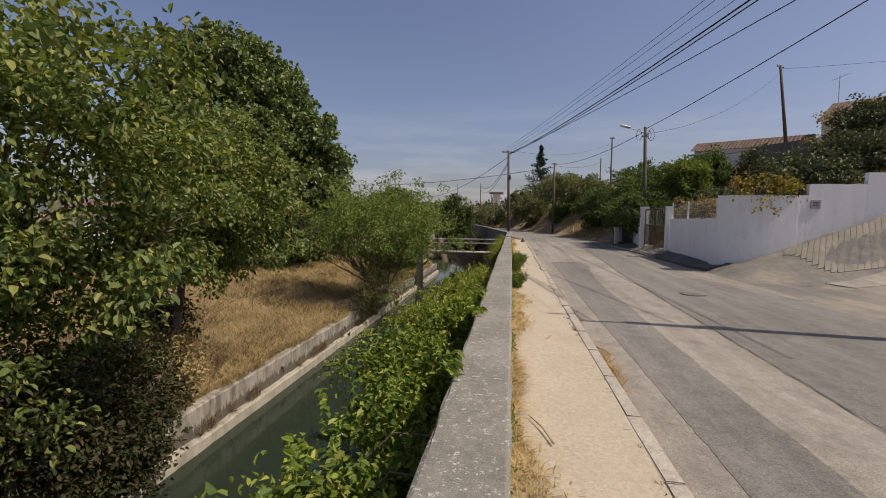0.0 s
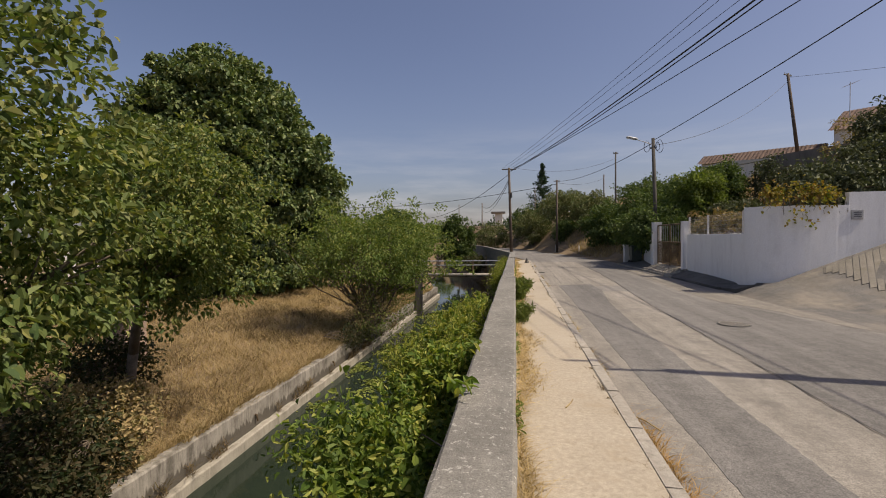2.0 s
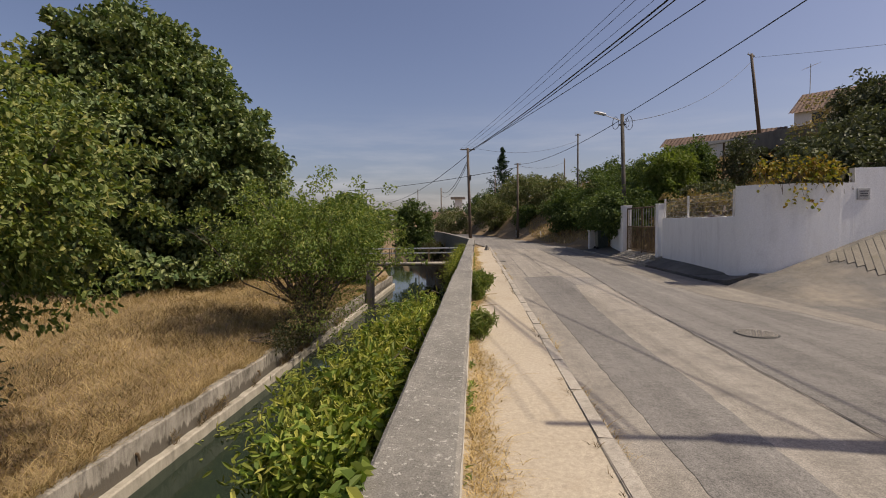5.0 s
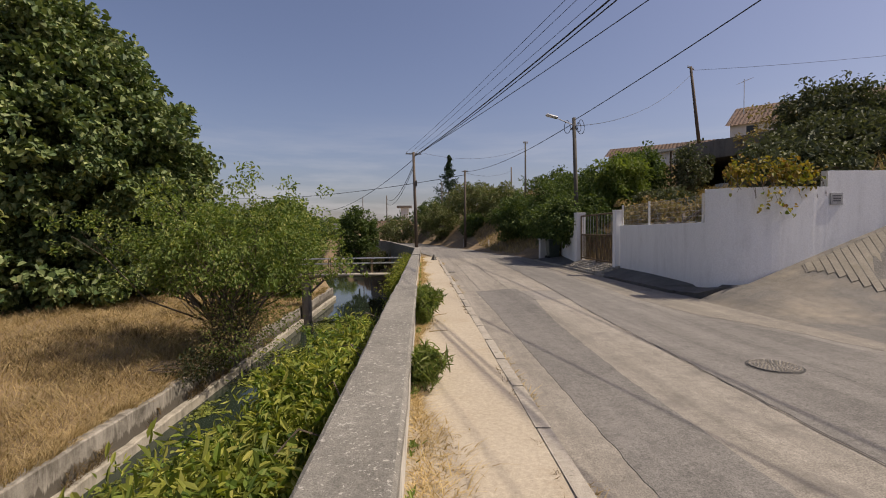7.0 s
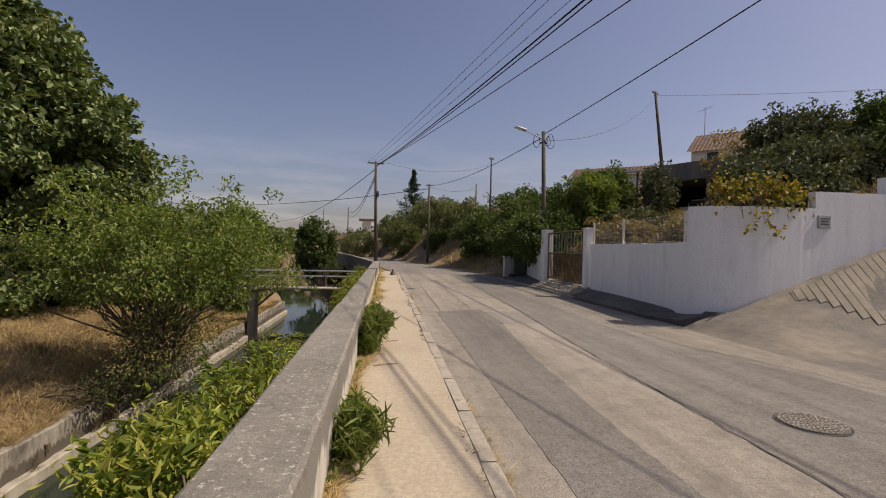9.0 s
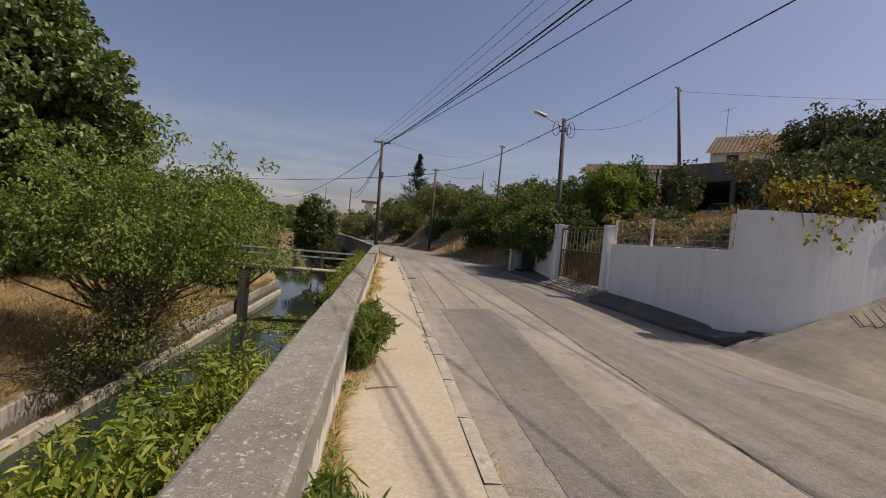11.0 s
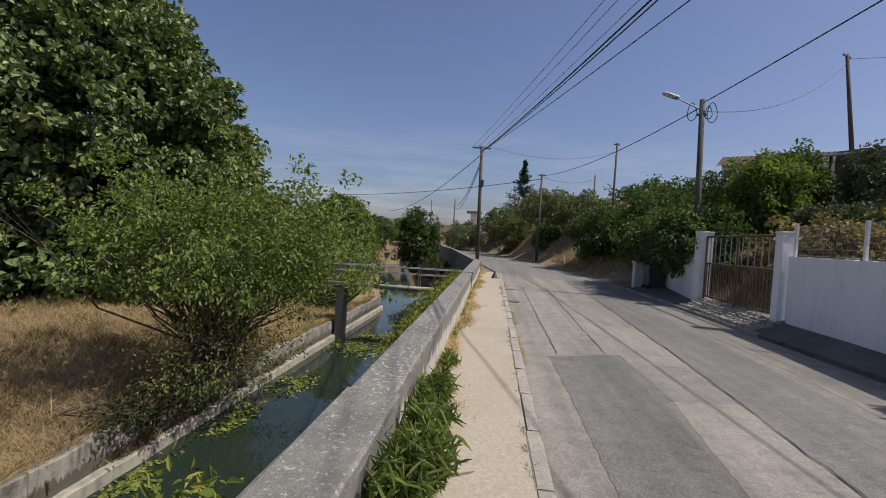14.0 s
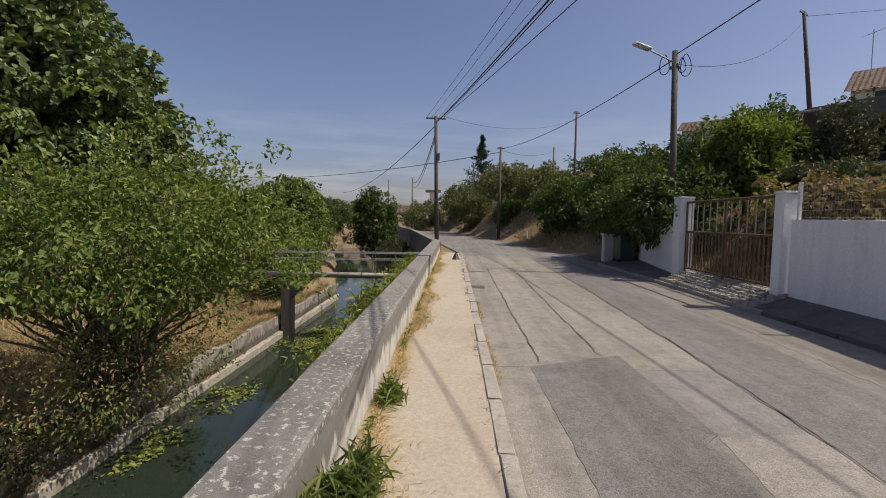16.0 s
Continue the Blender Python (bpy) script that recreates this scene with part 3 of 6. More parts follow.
# lanes and repairs in the road surface
def wavy(x0, x1, y0, y1, amp, seed, n=26):
    r = random.Random(seed)
    left = [(x0 + r.uniform(-amp, amp), y0 + (y1 - y0) * k / n) for k in range(n + 1)]
    right = [(x1 + r.uniform(-amp, amp), y0 + (y1 - y0) * k / n) for k in range(n + 1)]
    return left + right[::-1]


paving("pale_lane", wavy(1.47, 2.1, -14, 19.3, 0.02, 5, 120), 0.002, M_pale, "pale concrete strip beside the kerb")
paving("dark_patch", ragged([(1.95, 16.9), (1.93, 19.32), (3.14, 19.88), (3.18, 17.65), (3.03, 17.5), (2.9, 15.6), (2.82, 14.0), (2.72, 11.5), (2.74, 9.6), (2.66, 7.4), (2.64, 5.0), (2.64, 1.0), (2.64, -4.0), (2.64, -12), (1.88, -12), (1.9, 2.0), (1.9, 8.4), (1.92, 12.6)], 0.011, 3, 0.1), 0.0055, M_patch, "dark asphalt repair strip in the road")
paving("pale_lane", ragged([(3.0, 16.2), (3.16, 17.6), (4.0, 17.7), (3.95, 15.7), (3.82, 12.2), (3.72, 10), (3.62, 7.0), (3.55, 0), (3.55, -8), (2.5, -8), (2.52, 1.0), (2.52, 5.0), (2.55, 8.0), (2.62, 10.9), (2.7, 13.0)], 0.012, 4, 0.1), 0.0022, M_pale, "pale worn lane between dark asphalt strips")
paving("dark_patch", ragged([(4.55, 36), (4.4, 25.8), (4.15, 20), (3.86, 15.7), (3.74, 12.2), (3.64, 9), (3.52, 5), (3.46, 0), (3.44, -14), (6.98, -14), (6.98, 9.4), (6.5, 11.6), (6.15, 13.6), (5.5, 15.2), (5.3, 17.6), (5.45, 20), (5.6, 24), (5.9, 36)], 0.02, 8, 0.12), 0.0055, M_patch, "darker asphalt lane on the far side of the road")
paving("pale_lane", ragged([(6.15, 36), (5.85, 24), (5.7, 20), (5.55, 17.7), (5.75, 15.4), (6.35, 13.8), (6.7, 11.8), (7.0, 11.0), (7.04, 36)], 0.03, 9, 0.15), 0.0024, M_margin, "dusty pale margin along the pavement")


def crack(pts, width, seed):
    r = random.Random(seed)
    line = []
    for (ax, ay), (bx, by) in zip(pts, pts[1:]):
        k = max(2, int(math.hypot(bx - ax, by - ay) / 0.22))
        line += [(ax + (bx - ax) * i / k + r.uniform(-0.02, 0.02), ay + (by - ay) * i / k + r.uniform(-0.02, 0.02)) for i in range(k)]
    line.append(pts[-1])
    bm = bmesh.new()
    prev = None
    for i, (x, y) in enumerate(line):
        q = line[min(i + 1, len(line) - 1)]
        o = line[max(i - 1, 0)]
        d = Vector((q[0] - o[0], q[1] - o[1])).normalized()
        w = width * r.uniform(0.35, 1.0)
        a, b = bm.verts.new((x - d.y * w, y + d.x * w, 0.0125)), bm.verts.new((x + d.y * w, y - d.x * w, 0.0125))
        if prev:
            bm.faces.new((prev[0], prev[1], b, a))
        prev = (a, b)
    return tagged(from_bm("road_crack", bm, M_crack), "dark crack in worn asphalt", "crack", "cracks in the road", "structure")


crack([(2.08, 19.5), (2.12, 24), (2.2, 30.5)], 0.011, 1)
crack([(2.9, 19.8), (3.0, 25), (3.15, 31)], 0.011, 2)
crack([(1.9, 30.4), (3.6, 30.7)], 0.02, 3)
crack([(4.53, 36), (4.38, 25.8), (4.13, 20), (3.84, 15.7), (3.72, 12.2), (3.62, 9), (3.5, 5), (3.45, -4)], 0.011, 4)
paving('pale_lane', wavy(1.47, 4.55, 19.32, 36, 0.01, 15, 60), 0.002, M_pale, 'pale worn lane beyond the repair')
crack([(4.6, -2), (4.75, 4.0), (4.8, 8.6), (5.1, 12.0), (5.3, 16.8)], 0.004, 14)

# ---- canal ----
bm = bmesh.new()
vs = [bm.verts.new(p) for p in ((-40, -40, WATER), (0.1, -40, WATER), (0.1, 170, WATER), (-40, 170, WATER))]
bm.faces.new(vs)
tagged(from_bm("water", bm, M_water), "still dark green canal water", "water", kind="structure")


def bank_wall(name, x0, x1, z0, z1, y0, y1, material, label, seed, rough=0.02, step=0.35):
    """A long low wall with a slightly uneven face and top."""
    r = random.Random(seed)
    bm = bmesh.new()
    rows = []
    k = int((y1 - y0) / step)
    for i in range(k + 1):
        y = y0 + (y1 - y0) * i / k
        a, b, c = r.uniform(-rough, rough), r.uniform(-rough, rough), r.uniform(-rough, rough)
        rows.append([bm.verts.new(p) for p in ((x1 + a, y, z0), (x1 + b, y, (z0 + z1) / 2), (x1 + a * 0.5, y, z1 - 0.03 + c), (x1 - 0.03, y, z1 + c), (x0 + b, y, z1 + c), (x0, y, z0))])
    for p, q in zip(rows, rows[1:]):
        for j in range(6):
            bm.faces.new((p[j], p[(j + 1) % 6], q[(j + 1) % 6], q[j]))
    bm.faces.new(rows[0])
    bm.faces.new(rows[-1][::-1])
    return tagged(from_bm(name, bm, material), label, "wall", kind="structure")


bank_wall("bank_wall", -7.0, -6.72, -4.4, -2.74, -25, 45, M_bank, "low stained concrete canal bank wall", 4)
bank_wall("bank_lip", -6.74, -6.52, -4.4, -3.42, -25, 45, M_lip, "pale concrete lip along the waterline", 6, 0.018)
for i, y in enumerate((8.6, 13.8, 19.44, 25.2)):
    bm = bmesh.new()
    rod(bm, (-6.8, y, -3.06), (-6.66, y, -3.08), 0.035, 0.03, 8)
    rod(bm, (-6.67, y, -3.06), (-6.64, y + 0.02, -3.24), 0.028, 0.022, 6)
    tagged(from_bm("drain_spout", bm, M_rust), "rusty drain spout in the canal wall", "pipe", "drain spouts")

# ---- parapet ----
PARA = ((-14.0, 14.95, 0.0, 0.385, 0.69), (14.95, 27.0, 0.01, 0.345, 0.675), (27.0, 36.7, 0.02, 0.39, 0.70))
for i, (y0, y1, x0, x1, zt) in enumerate(PARA):
    r = random.Random(20 + i)
    bm = bmesh.new()
    k = int((y1 - y0) / 0.3)
    rows = []
    for j in range(k + 1):
        y = y0 + 0.002 + (y1 - y0 - 0.004) * j / k
        a, b, c = (r.uniform(-0.005, 0.005) for _ in range(3))
        rows.append([bm.verts.new(p) for p in ((x1 - 0.02 + a, y, -0.2), (x1 - 0.02 + b, y, 0.3), (x1 - 0.02 + c, y, zt - 0.075), (x0 + 0.03 + a, y, zt - 0.075), (x0 + 0.03, y, -4.4), (x1 - 0.02, y, -4.4))])
    for p, q in zip(rows, rows[1:]):
        for j in range(6):
            bm.faces.new((p[j], p[(j + 1) % 6], q[(j + 1) % 6], q[j]))
    bm.faces.new(rows[0])
    bm.faces.new(rows[-1][::-1])
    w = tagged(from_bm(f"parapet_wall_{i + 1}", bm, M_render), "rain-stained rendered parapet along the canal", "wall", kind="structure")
    bm = bmesh.new()
    rows = []
    for j in range(k + 1):
        y = y0 + 0.002 + (y1 - y0 - 0.004) * j / k
        a, b, c = (r.uniform(-0.006, 0.006) for _ in range(3))
        rows.append([bm.verts.new(p) for p in ((x1 + a, y, zt - 0.07), (x1 + a, y, zt - 0.015 + c), (x1 - 0.02, y, zt + c), (x0 + 0.02, y, zt + b), (x0 + b, y, zt - 0.015), (x0 + b, y, zt - 0.07))])
    for p, q in zip(rows, rows[1:]):
        for j in range(6):
            bm.faces.new((p[j], p[(j + 1) % 6], q[(j + 1) % 6], q[j]))
    bm.faces.new(rows[0])
    bm.faces.new(rows[-1][::-1])
    part("coping", bm, M_coping if i == 0 else M_coping_old, w, "grey lichen-spotted concrete coping")

# the parapet beyond the pole, where it bends with the road
r = random.Random(31)
bm = bmesh.new()
rows = []
for j in range(60):
    y = 36.72 + j * 0.7
    x = 0.1 + float(shift(y))
    zt = 0.62 + r.uniform(-0.01, 0.01)
    rows.append([bm.verts.new(p) for p in ((x + 0.3, y, -0.2), (x + 0.3, y, zt), (x, y, zt), (x, y, -3.2))])
for p, q in zip(rows, rows[1:]):
    for j in range(4):
        bm.faces.new((p[j], p[(j + 1) % 4], q[(j + 1) % 4], q[j]))
bm.faces.new(rows[0])
bm.faces.new(rows[-1][::-1])
tagged(from_bm("parapet_wall_4", bm, M_coping), "grey parapet bending away beyond the pole", "wall", kind="structure")

# ---- kerb of separate stones ----
kerb = thing("kerb", 1.4, 10, 0, "worn pale concrete kerb, one stone after another", "kerb", kind="structure")
kr = random.Random(7)
kerb_meshes = []
for v in range(4):
    bm = bmesh.new()
    box(bm, -0.065, 0.065, -0.4995, 0.4995, -0.2, 0.122, bevel=0.01)
    for q in bm.verts:
        q.co += Vector((kr.uniform(-0.006, 0.006), kr.uniform(-0.004, 0.004), kr.uniform(-0.006, 0.006)))
    me = bpy.data.meshes.new("kerb_stone")
    bm.to_mesh(me)
    bm.free()
    me.materials.append(M_kerb)
    kerb_meshes.append(me)
for j in range(46):
    ob = new("kerb_stone", kerb_meshes[j % 4])
    ob.parent = kerb
    ob.matrix_parent_inverse = Matrix.Translation(-kerb.location)
    ob.matrix_basis = pose(1.40 + kr.uniform(-0.003, 0.003), -9.5 + j * 0.9992, kr.uniform(-0.004, 0.002), kr.uniform(-0.1, 0.1), kr.uniform(-0.6, 0.6), kr.uniform(-0.1, 0.1))

# ---- white garden wall ----
WALL_KNOTS = [(7.62, 23.30), (7.55, 21.0), (7.45, 19.2), (7.42, 18.3), (7.55, 17.75), (7.95, 17.38), (8.6, 17.24), (9.4, 17.2), (10.2, 17.19), (11.5, 17.15), (13.0, 17.1), (19.0, 17.05)]


def curve_through(knots, n=9):
    """A smooth line through plan points."""
    k = [np.array(p, float) for p in knots]
    k = [2 * k[0] - k[1]] + k + [2 * k[-1] - k[-2]]
    out = []
    for p0, p1, p2, p3 in zip(k, k[1:], k[2:], k[3:]):
        for t in np.arange(n) / n:
            out.append(tuple(0.5 * (2 * p1 + (p2 - p0) * t + (2 * p0 - 5 * p1 + 4 * p2 - p3) * t * t + (3 * p1 - p0 - 3 * p2 + p3) * t ** 3)))
    return out + [tuple(k[-2])]


WALL_LINE = curve_through(WALL_KNOTS)


def white_wall():
    r = random.Random(9)
    pts = []
    for (ax, ay), (bx, by) in zip(WALL_LINE, WALL_LINE[1:]):
        k = max(1, int(math.hypot(bx - ax, by - ay) / 0.4))
        pts += [(ax + (bx - ax) * i / k, ay + (by - ay) * i / k) for i in range(k)]
    pts.append(WALL_LINE[-1])

    def top(x, y):
        if y > 17.92 and x < 7.7:
            return 1.82
        if x < 9.98:
            return 2.63
        if x < 11.65:
            return 3.0
        if x < 12.9:
            return 3.38
        return 3.85

    dense = []
    for p, q in zip(pts, pts[1:]):
        dense.append(p)
        if abs(top(*p) - top(*q)) > 0.1:
            lo, hi = p, q
            for _ in range(20):
                m = ((lo[0] + hi[0]) / 2, (lo[1] + hi[1]) / 2)
                if top(*m) == top(*p):
                    lo = m
                else:
                    hi = m
            dense += [lo, hi]
    dense.append(pts[-1])
    bm = bmesh.new()
    rows = []
    for i, (x, y) in enumerate(dense):
        o, q = dense[max(i - 1, 0)], dense[min(i + 1, len(dense) - 1)]
        d = Vector((q[0] - o[0], q[1] - o[1]))
        d = d.normalized() if d.length > 0 else Vector((0, -1))
        nx, ny = d.y, -d.x
        t = top(x, y) + r.uniform(-0.008, 0.008)
        z0 = -0.3
        w = 0.2
        rows.append([bm.verts.new(p) for p in ((x, y, z0), (x + r.uniform(-0.002, 0.002), y + r.uniform(-0.002, 0.002), t), (x - nx * w, y - ny * w, t), (x - nx * w, y - ny * w, z0))])
    for p, q in zip(rows, rows[1:]):
        for j in range(4):
            bm.faces.new((p[j], p[(j + 1) % 4], q[(j + 1) % 4], q[j]))
    bm.faces.new(rows[0])
    bm.faces.new(rows[-1][::-1])
    return tagged(from_bm("garden_wall", bm, M_white), "whitewashed garden wall stepping up the side street", "wall", kind="structure")


white_wall()

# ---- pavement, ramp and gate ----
paving("pavement", [(7.0, 18.2), (6.97, 19.4), (6.93, 22.3), (6.9, 23.4), (7.64, 23.4), (7.57, 21.0), (7.47, 19.2), (7.5, 18.3), (7.62, 17.8), (8.0, 17.42), (8.6, 17.28), (8.5, 16.95), (7.9, 16.95), (7.5, 17.2), (7.15, 17.6)], 0.075, M_darkpave, "dark pavement under the white wall", category="pavement", rise=0.24)
paving("pavement", [(6.9, 23.4), (6.87, 26.5), (6.8, 33.0), (8.4, 33.0), (8.0, 28.0), (7.9, 27.6), (7.64, 23.4)], 0.075, M_darkpave, "earthy pavement before the iron gate", category="pavement", rise=0.24)
side_kerb = thing("side_kerb", 6.7, 22, 0, "dark worn kerb along the pavement by the gate", "kerb", kind="structure")
sk = random.Random(12)
for j in range(16):
    y = 18.4 + j * 0.9
    bm = bmesh.new()
    x = 6.98 - 0.012 * (y - 17)
    box(bm, x - 0.07, x + 0.05, y, y + 0.88, -0.1, 0.085 + sk.uniform(-0.01, 0.01), bevel=0.015)
    # the first five stones take the darker pavement colour
    part("kerb_stone", bm, M_darkpave if j < 5 else M_kerb, side_kerb)

drive = thing("cobbled_drive", 7.2, 25, 0.1, "uneven limestone cobble drive before the gate", "paving", kind="structure")
cobble_meshes = []
for v in range(5):
    bm = bmesh.new()
    box(bm, -0.055, 0.055, -0.055, 0.055, -0.05, 0.045, bevel=0.014)
    for q in bm.verts:
        q.co += Vector((sk.uniform(-0.008, 0.008), sk.uniform(-0.008, 0.008), sk.uniform(-0.004, 0.004)))
    me = bpy.data.meshes.new("cobble")
    bm.to_mesh(me)
    bm.free()
    me.materials.append(M_cobble)
    cobble_meshes.append(me)
for i in range(9):
    for j in range(33):
        x, y = 6.96 + i * 0.11 + sk.uniform(-0.012, 0.012), 23.3 + j * 0.128 + sk.uniform(-0.012, 0.012)
        ob = new("cobble", cobble_meshes[sk.randrange(5)])
        hang(ob, drive)
        ob.matrix_basis = pose(x, y, 0.115 + 0.2 * float(ease((x - 7.0) / 0.6)) + sk.uniform(-0.01, 0.012), sk.uniform(-4, 4), sk.uniform(-4, 4), sk.uniform(-9, 9))


def ramp_walk():
    """The grooved concrete footway that climbs beside the white wall, with a smooth pale border."""
    e = thing("ramp_footway", 11.5, 16.5, 0.6, "steep grooved concrete footway climbing along the wall", "paving", kind="structure")

    def at(x, f, lift):
        px, py = x - 1.5 * (1 - f), 14.5 + 2.55 * f
        return px, py, float(land(px, py)) + lift

    base = bmesh.new()
    rows = [[base.verts.new(at(9.25 + k * 0.3, f, lift)) for f, lift in ((0.1 + 0.7 * (1 - float(ease(k / 6.0))), -0.2), (0.1 + 0.7 * (1 - float(ease(k / 6.0))), 0.062), (0.82, 0.062), (0.88, 0.062), (0.97, 0.062), (0.97, -0.2))] for k in range(33)]
    for p, q in zip(rows, rows[1:]):
        for j in range(5):
            base.faces.new((p[j], p[j + 1], q[j + 1], q[j]))
    part("bedding", base, M_junction, e)
    for k in range(57):
        x = 9.3 + k * 0.17
        f0 = 0.09 + 0.72 * (1 - ease((k + 1) / 10.0))
        f1 = 0.955 + sk.uniform(-0.02, 0.015)
        bm = bmesh.new()
        top, low = [], []
        for f in (f0, f0 + (f1 - f0) / 3, f0 + (f1 - f0) * 2 / 3, f1):
            top.append([bm.verts.new(at(x + s, f, 0.074)) for s in (0, 0.148)])
            low.append([bm.verts.new(at(x + s, f, 0.0)) for s in (0, 0.148)])
        for q in range(3):
            bm.faces.new((top[q][0], top[q][1], top[q + 1][1], top[q + 1][0]))
            bm.faces.new((top[q][0], top[q + 1][0], low[q + 1][0], low[q][0]))
            bm.faces.new((top[q][1], low[q][1], low[q + 1][1], top[q + 1][1]))
        for q in (0, 3):
            bm.faces.new((top[q][0], low[q][0], low[q][1], top[q][1]))
        part("ribbed_strip", bm, M_rampcob, e)
    edge = bmesh.new()
    rows = []
    for k in range(26):
        x = 8.75 + k * 0.35
        y = 14.05 + 0.55 * ease(k / 6.0) + sk.uniform(-0.02, 0.02)
        w = 0.85 - 0.25 * ease(k / 10.0)
        rows.append([edge.verts.new((x + dx, yy, float(land(x + dx, yy)) + dz)) for yy, dx, dz in ((y - w, 0.2, -0.05), (y - w, 0.2, 0.064), (y, 0, 0.066), (y, 0, -0.05))])
    for p, q in zip(rows, rows[1:]):
        for j in range(3):
            edge.faces.new((p[j], p[j + 1], q[j + 1], q[j]))
    part("smooth_border", edge, M_pale, e, "smooth pale concrete border")


ramp_walk()


def post(name, x, y, z0, z1, w, label, material=M_white):
    bm = bmesh.new()
    box(bm, x - w, x + w, y - w, y + w, z0, z1, bevel=0.015)
    box(bm, x - w - 0.015, x + w + 0.015, y - w - 0.015, y + w + 0.015, z1 - 0.001, z1 + 0.05, bevel=0.01)
    return tagged(from_bm(name, bm, material), label, "gate post", "gate posts")


post("gate_post", 7.62, 27.7, -0.1, 2.42, 0.2, "whitewashed gate post by the creeper")
post("gate_post", 7.60, 23.46, -0.1, 2.34, 0.14, "whitewashed gate post at the end of the wall")


def gate():
    e = thing("iron_gate", 7.8, 25.2, 0.3, "closed rusty brown iron gate with upright bars", "gate")
    a, b = Vector((7.60, 23.64, 0)), Vector((7.62, 27.48, 0))
    d = b - a
    bm = bmesh.new()
    for z, r in ((0.46, 0.03), (1.48, 0.03), (2.3, 0.035)):
        rod(bm, a + Vector((0, 0, z)), b + Vector((0, 0, z)), r)
    for f in (0.0, 0.5, 1.0):
        p = a + d * f
        rod(bm, p + Vector((0, 0, 0.36)), p + Vector((0, 0, 2.33)), 0.032)
    part("gate_frame", bm, M_rust, e)
    for k in range(24):
        p = a + d * ((k + 0.7) / 24.4)
        bm = bmesh.new()
        m = Matrix.Translation(p) @ Euler((0, 0, math.atan2(d.y, d.x))).to_matrix().to_4x4()
        box(bm, -0.024, 0.024, -0.01, 0.01, 0.47, 1.48, m)
        part("bar", bm, M_rust, e)
        if k % 2 == 0:
            bm = bmesh.new()
            box(bm, -0.014, 0.014, -0.008, 0.008, 1.49, 2.29, m)
            part("thin_bar", bm, M_mesh, e, "thin pale upper bar")


gate()
# the low white wall beside the gate, under the creeper
bm = bmesh.new()
solid(bm, [(7.54, 27.92), (7.8, 27.9), (8.5, 32.6), (8.25, 32.65)], -0.2, 1.72)
tagged(from_bm("low_wall", bm, M_white), "low whitewashed wall half hidden by creeper", "wall", kind="structure")


def mesh_fence():
    e = thing("mesh_fence", 7.85, 20.3, 1.8, "wire mesh fence on white posts above the wall", "fence")
    for y, x in ((21.1, 7.62), (23.2, 7.68), (18.05, 7.52)):
        bm = bmesh.new()
        box(bm, x - 0.03, x + 0.03, y - 0.03, y + 0.03, 1.78, 2.55, bevel=0.006)
        part("fence_post", bm, M_farwhite, e)
    for (xa, ya), (xb, yb) in (((7.68, 23.25), (7.62, 21.1)), ((7.62, 21.1), (7.52, 18.0))):
        bm = bmesh.new()
        for z in (1.86, 2.0, 2.14, 2.28, 2.42, 2.5):
            rod(bm, (xa, ya, z), (xb, yb, z), 0.0032, n=4)
        k = int((ya - yb) / 0.07)
        for i in range(k + 1):
            t = i / k
            rod(bm, (xa + (xb - xa) * t, ya + (yb - ya) * t, 1.82), (xa + (xb - xa) * t, ya + (yb - ya) * t, 2.5), 0.0022, n=4)
        part("wire_panel", bm, M_mesh, e)


mesh_fence()
sign = thing("wall_sign", 10.16, 17.17, 2.3, "small grey sign plate on the white wall", "sign")
bm = bmesh.new()
box(bm, 10.03, 10.33, 17.16, 17.192, 2.2, 2.48, bevel=0.004)
part("plate", bm, M_sign, sign)
bm = bmesh.new()
for z, w in ((2.41, 0.11), (2.35, 0.09), (2.29, 0.1)):
    box(bm, 10.18 - w, 10.18 + w, 17.154, 17.159, z - 0.012, z + 0.012)
part("lettering", bm, M_ink, sign)


def manhole(x, y, r):
    e = thing("manhole_cover", x, y, 0.01, "round patterned iron manhole cover in the asphalt", "manhole cover")
    bm = bmesh.new()
    bmesh.ops.create_cone(bm, cap_ends=True, segments=40, radius1=r, radius2=r - 0.01, depth=0.03, matrix=Matrix.Translation((x, y, 0.006)))
    part("cover", bm, M_iron, e)
    bm = bmesh.new()
    for k in range(40):
        a0, a1 = 2 * math.pi * k / 40, 2 * math.pi * (k + 1) / 40
        q = [bm.verts.new((x + rr * math.cos(t), y + rr * math.sin(t), 0.013)) for rr, t in ((r, a0), (r + 0.014, a0), (r + 0.014, a1), (r, a1))]
        bm.faces.new(q)
    part("rim", bm, M_crack, e)
    for ring in range(1, 7):
        n = 6 * ring + 2
        for k in range(n):
            t = 2 * math.pi * k / n + ring
            m = Matrix.Translation((x + r * 0.148 * ring * math.cos(t), y + r * 0.148 * ring * math.sin(t), 0.024)) @ Euler((0, 0, t + (k % 2) * 1.2)).to_matrix().to_4x4()
            bm = bmesh.new()
            box(bm, -0.016, 0.016, -0.007, 0.007, -0.004, 0.003, m)
            part("stud", bm, M_kerb, e)


manhole(4.63, 11.82, 0.285)
bm = bmesh.new()
box(bm, 1.5, 1.82, 25.6, 26.0, 0.0, 0.016, bevel=0.004)
tagged(from_bm("drain_grate", bm, M_iron), "small iron drain grate by the kerb", "drain")
bm = bmesh.new()
rod(bm, (1.12, 32.6, 0.1), (1.12, 32.6, 0.42), 0.17, 0.02, 4)
tagged(from_bm("stone_marker", bm, M_iron), "small dark pointed stone on the path", "stone")

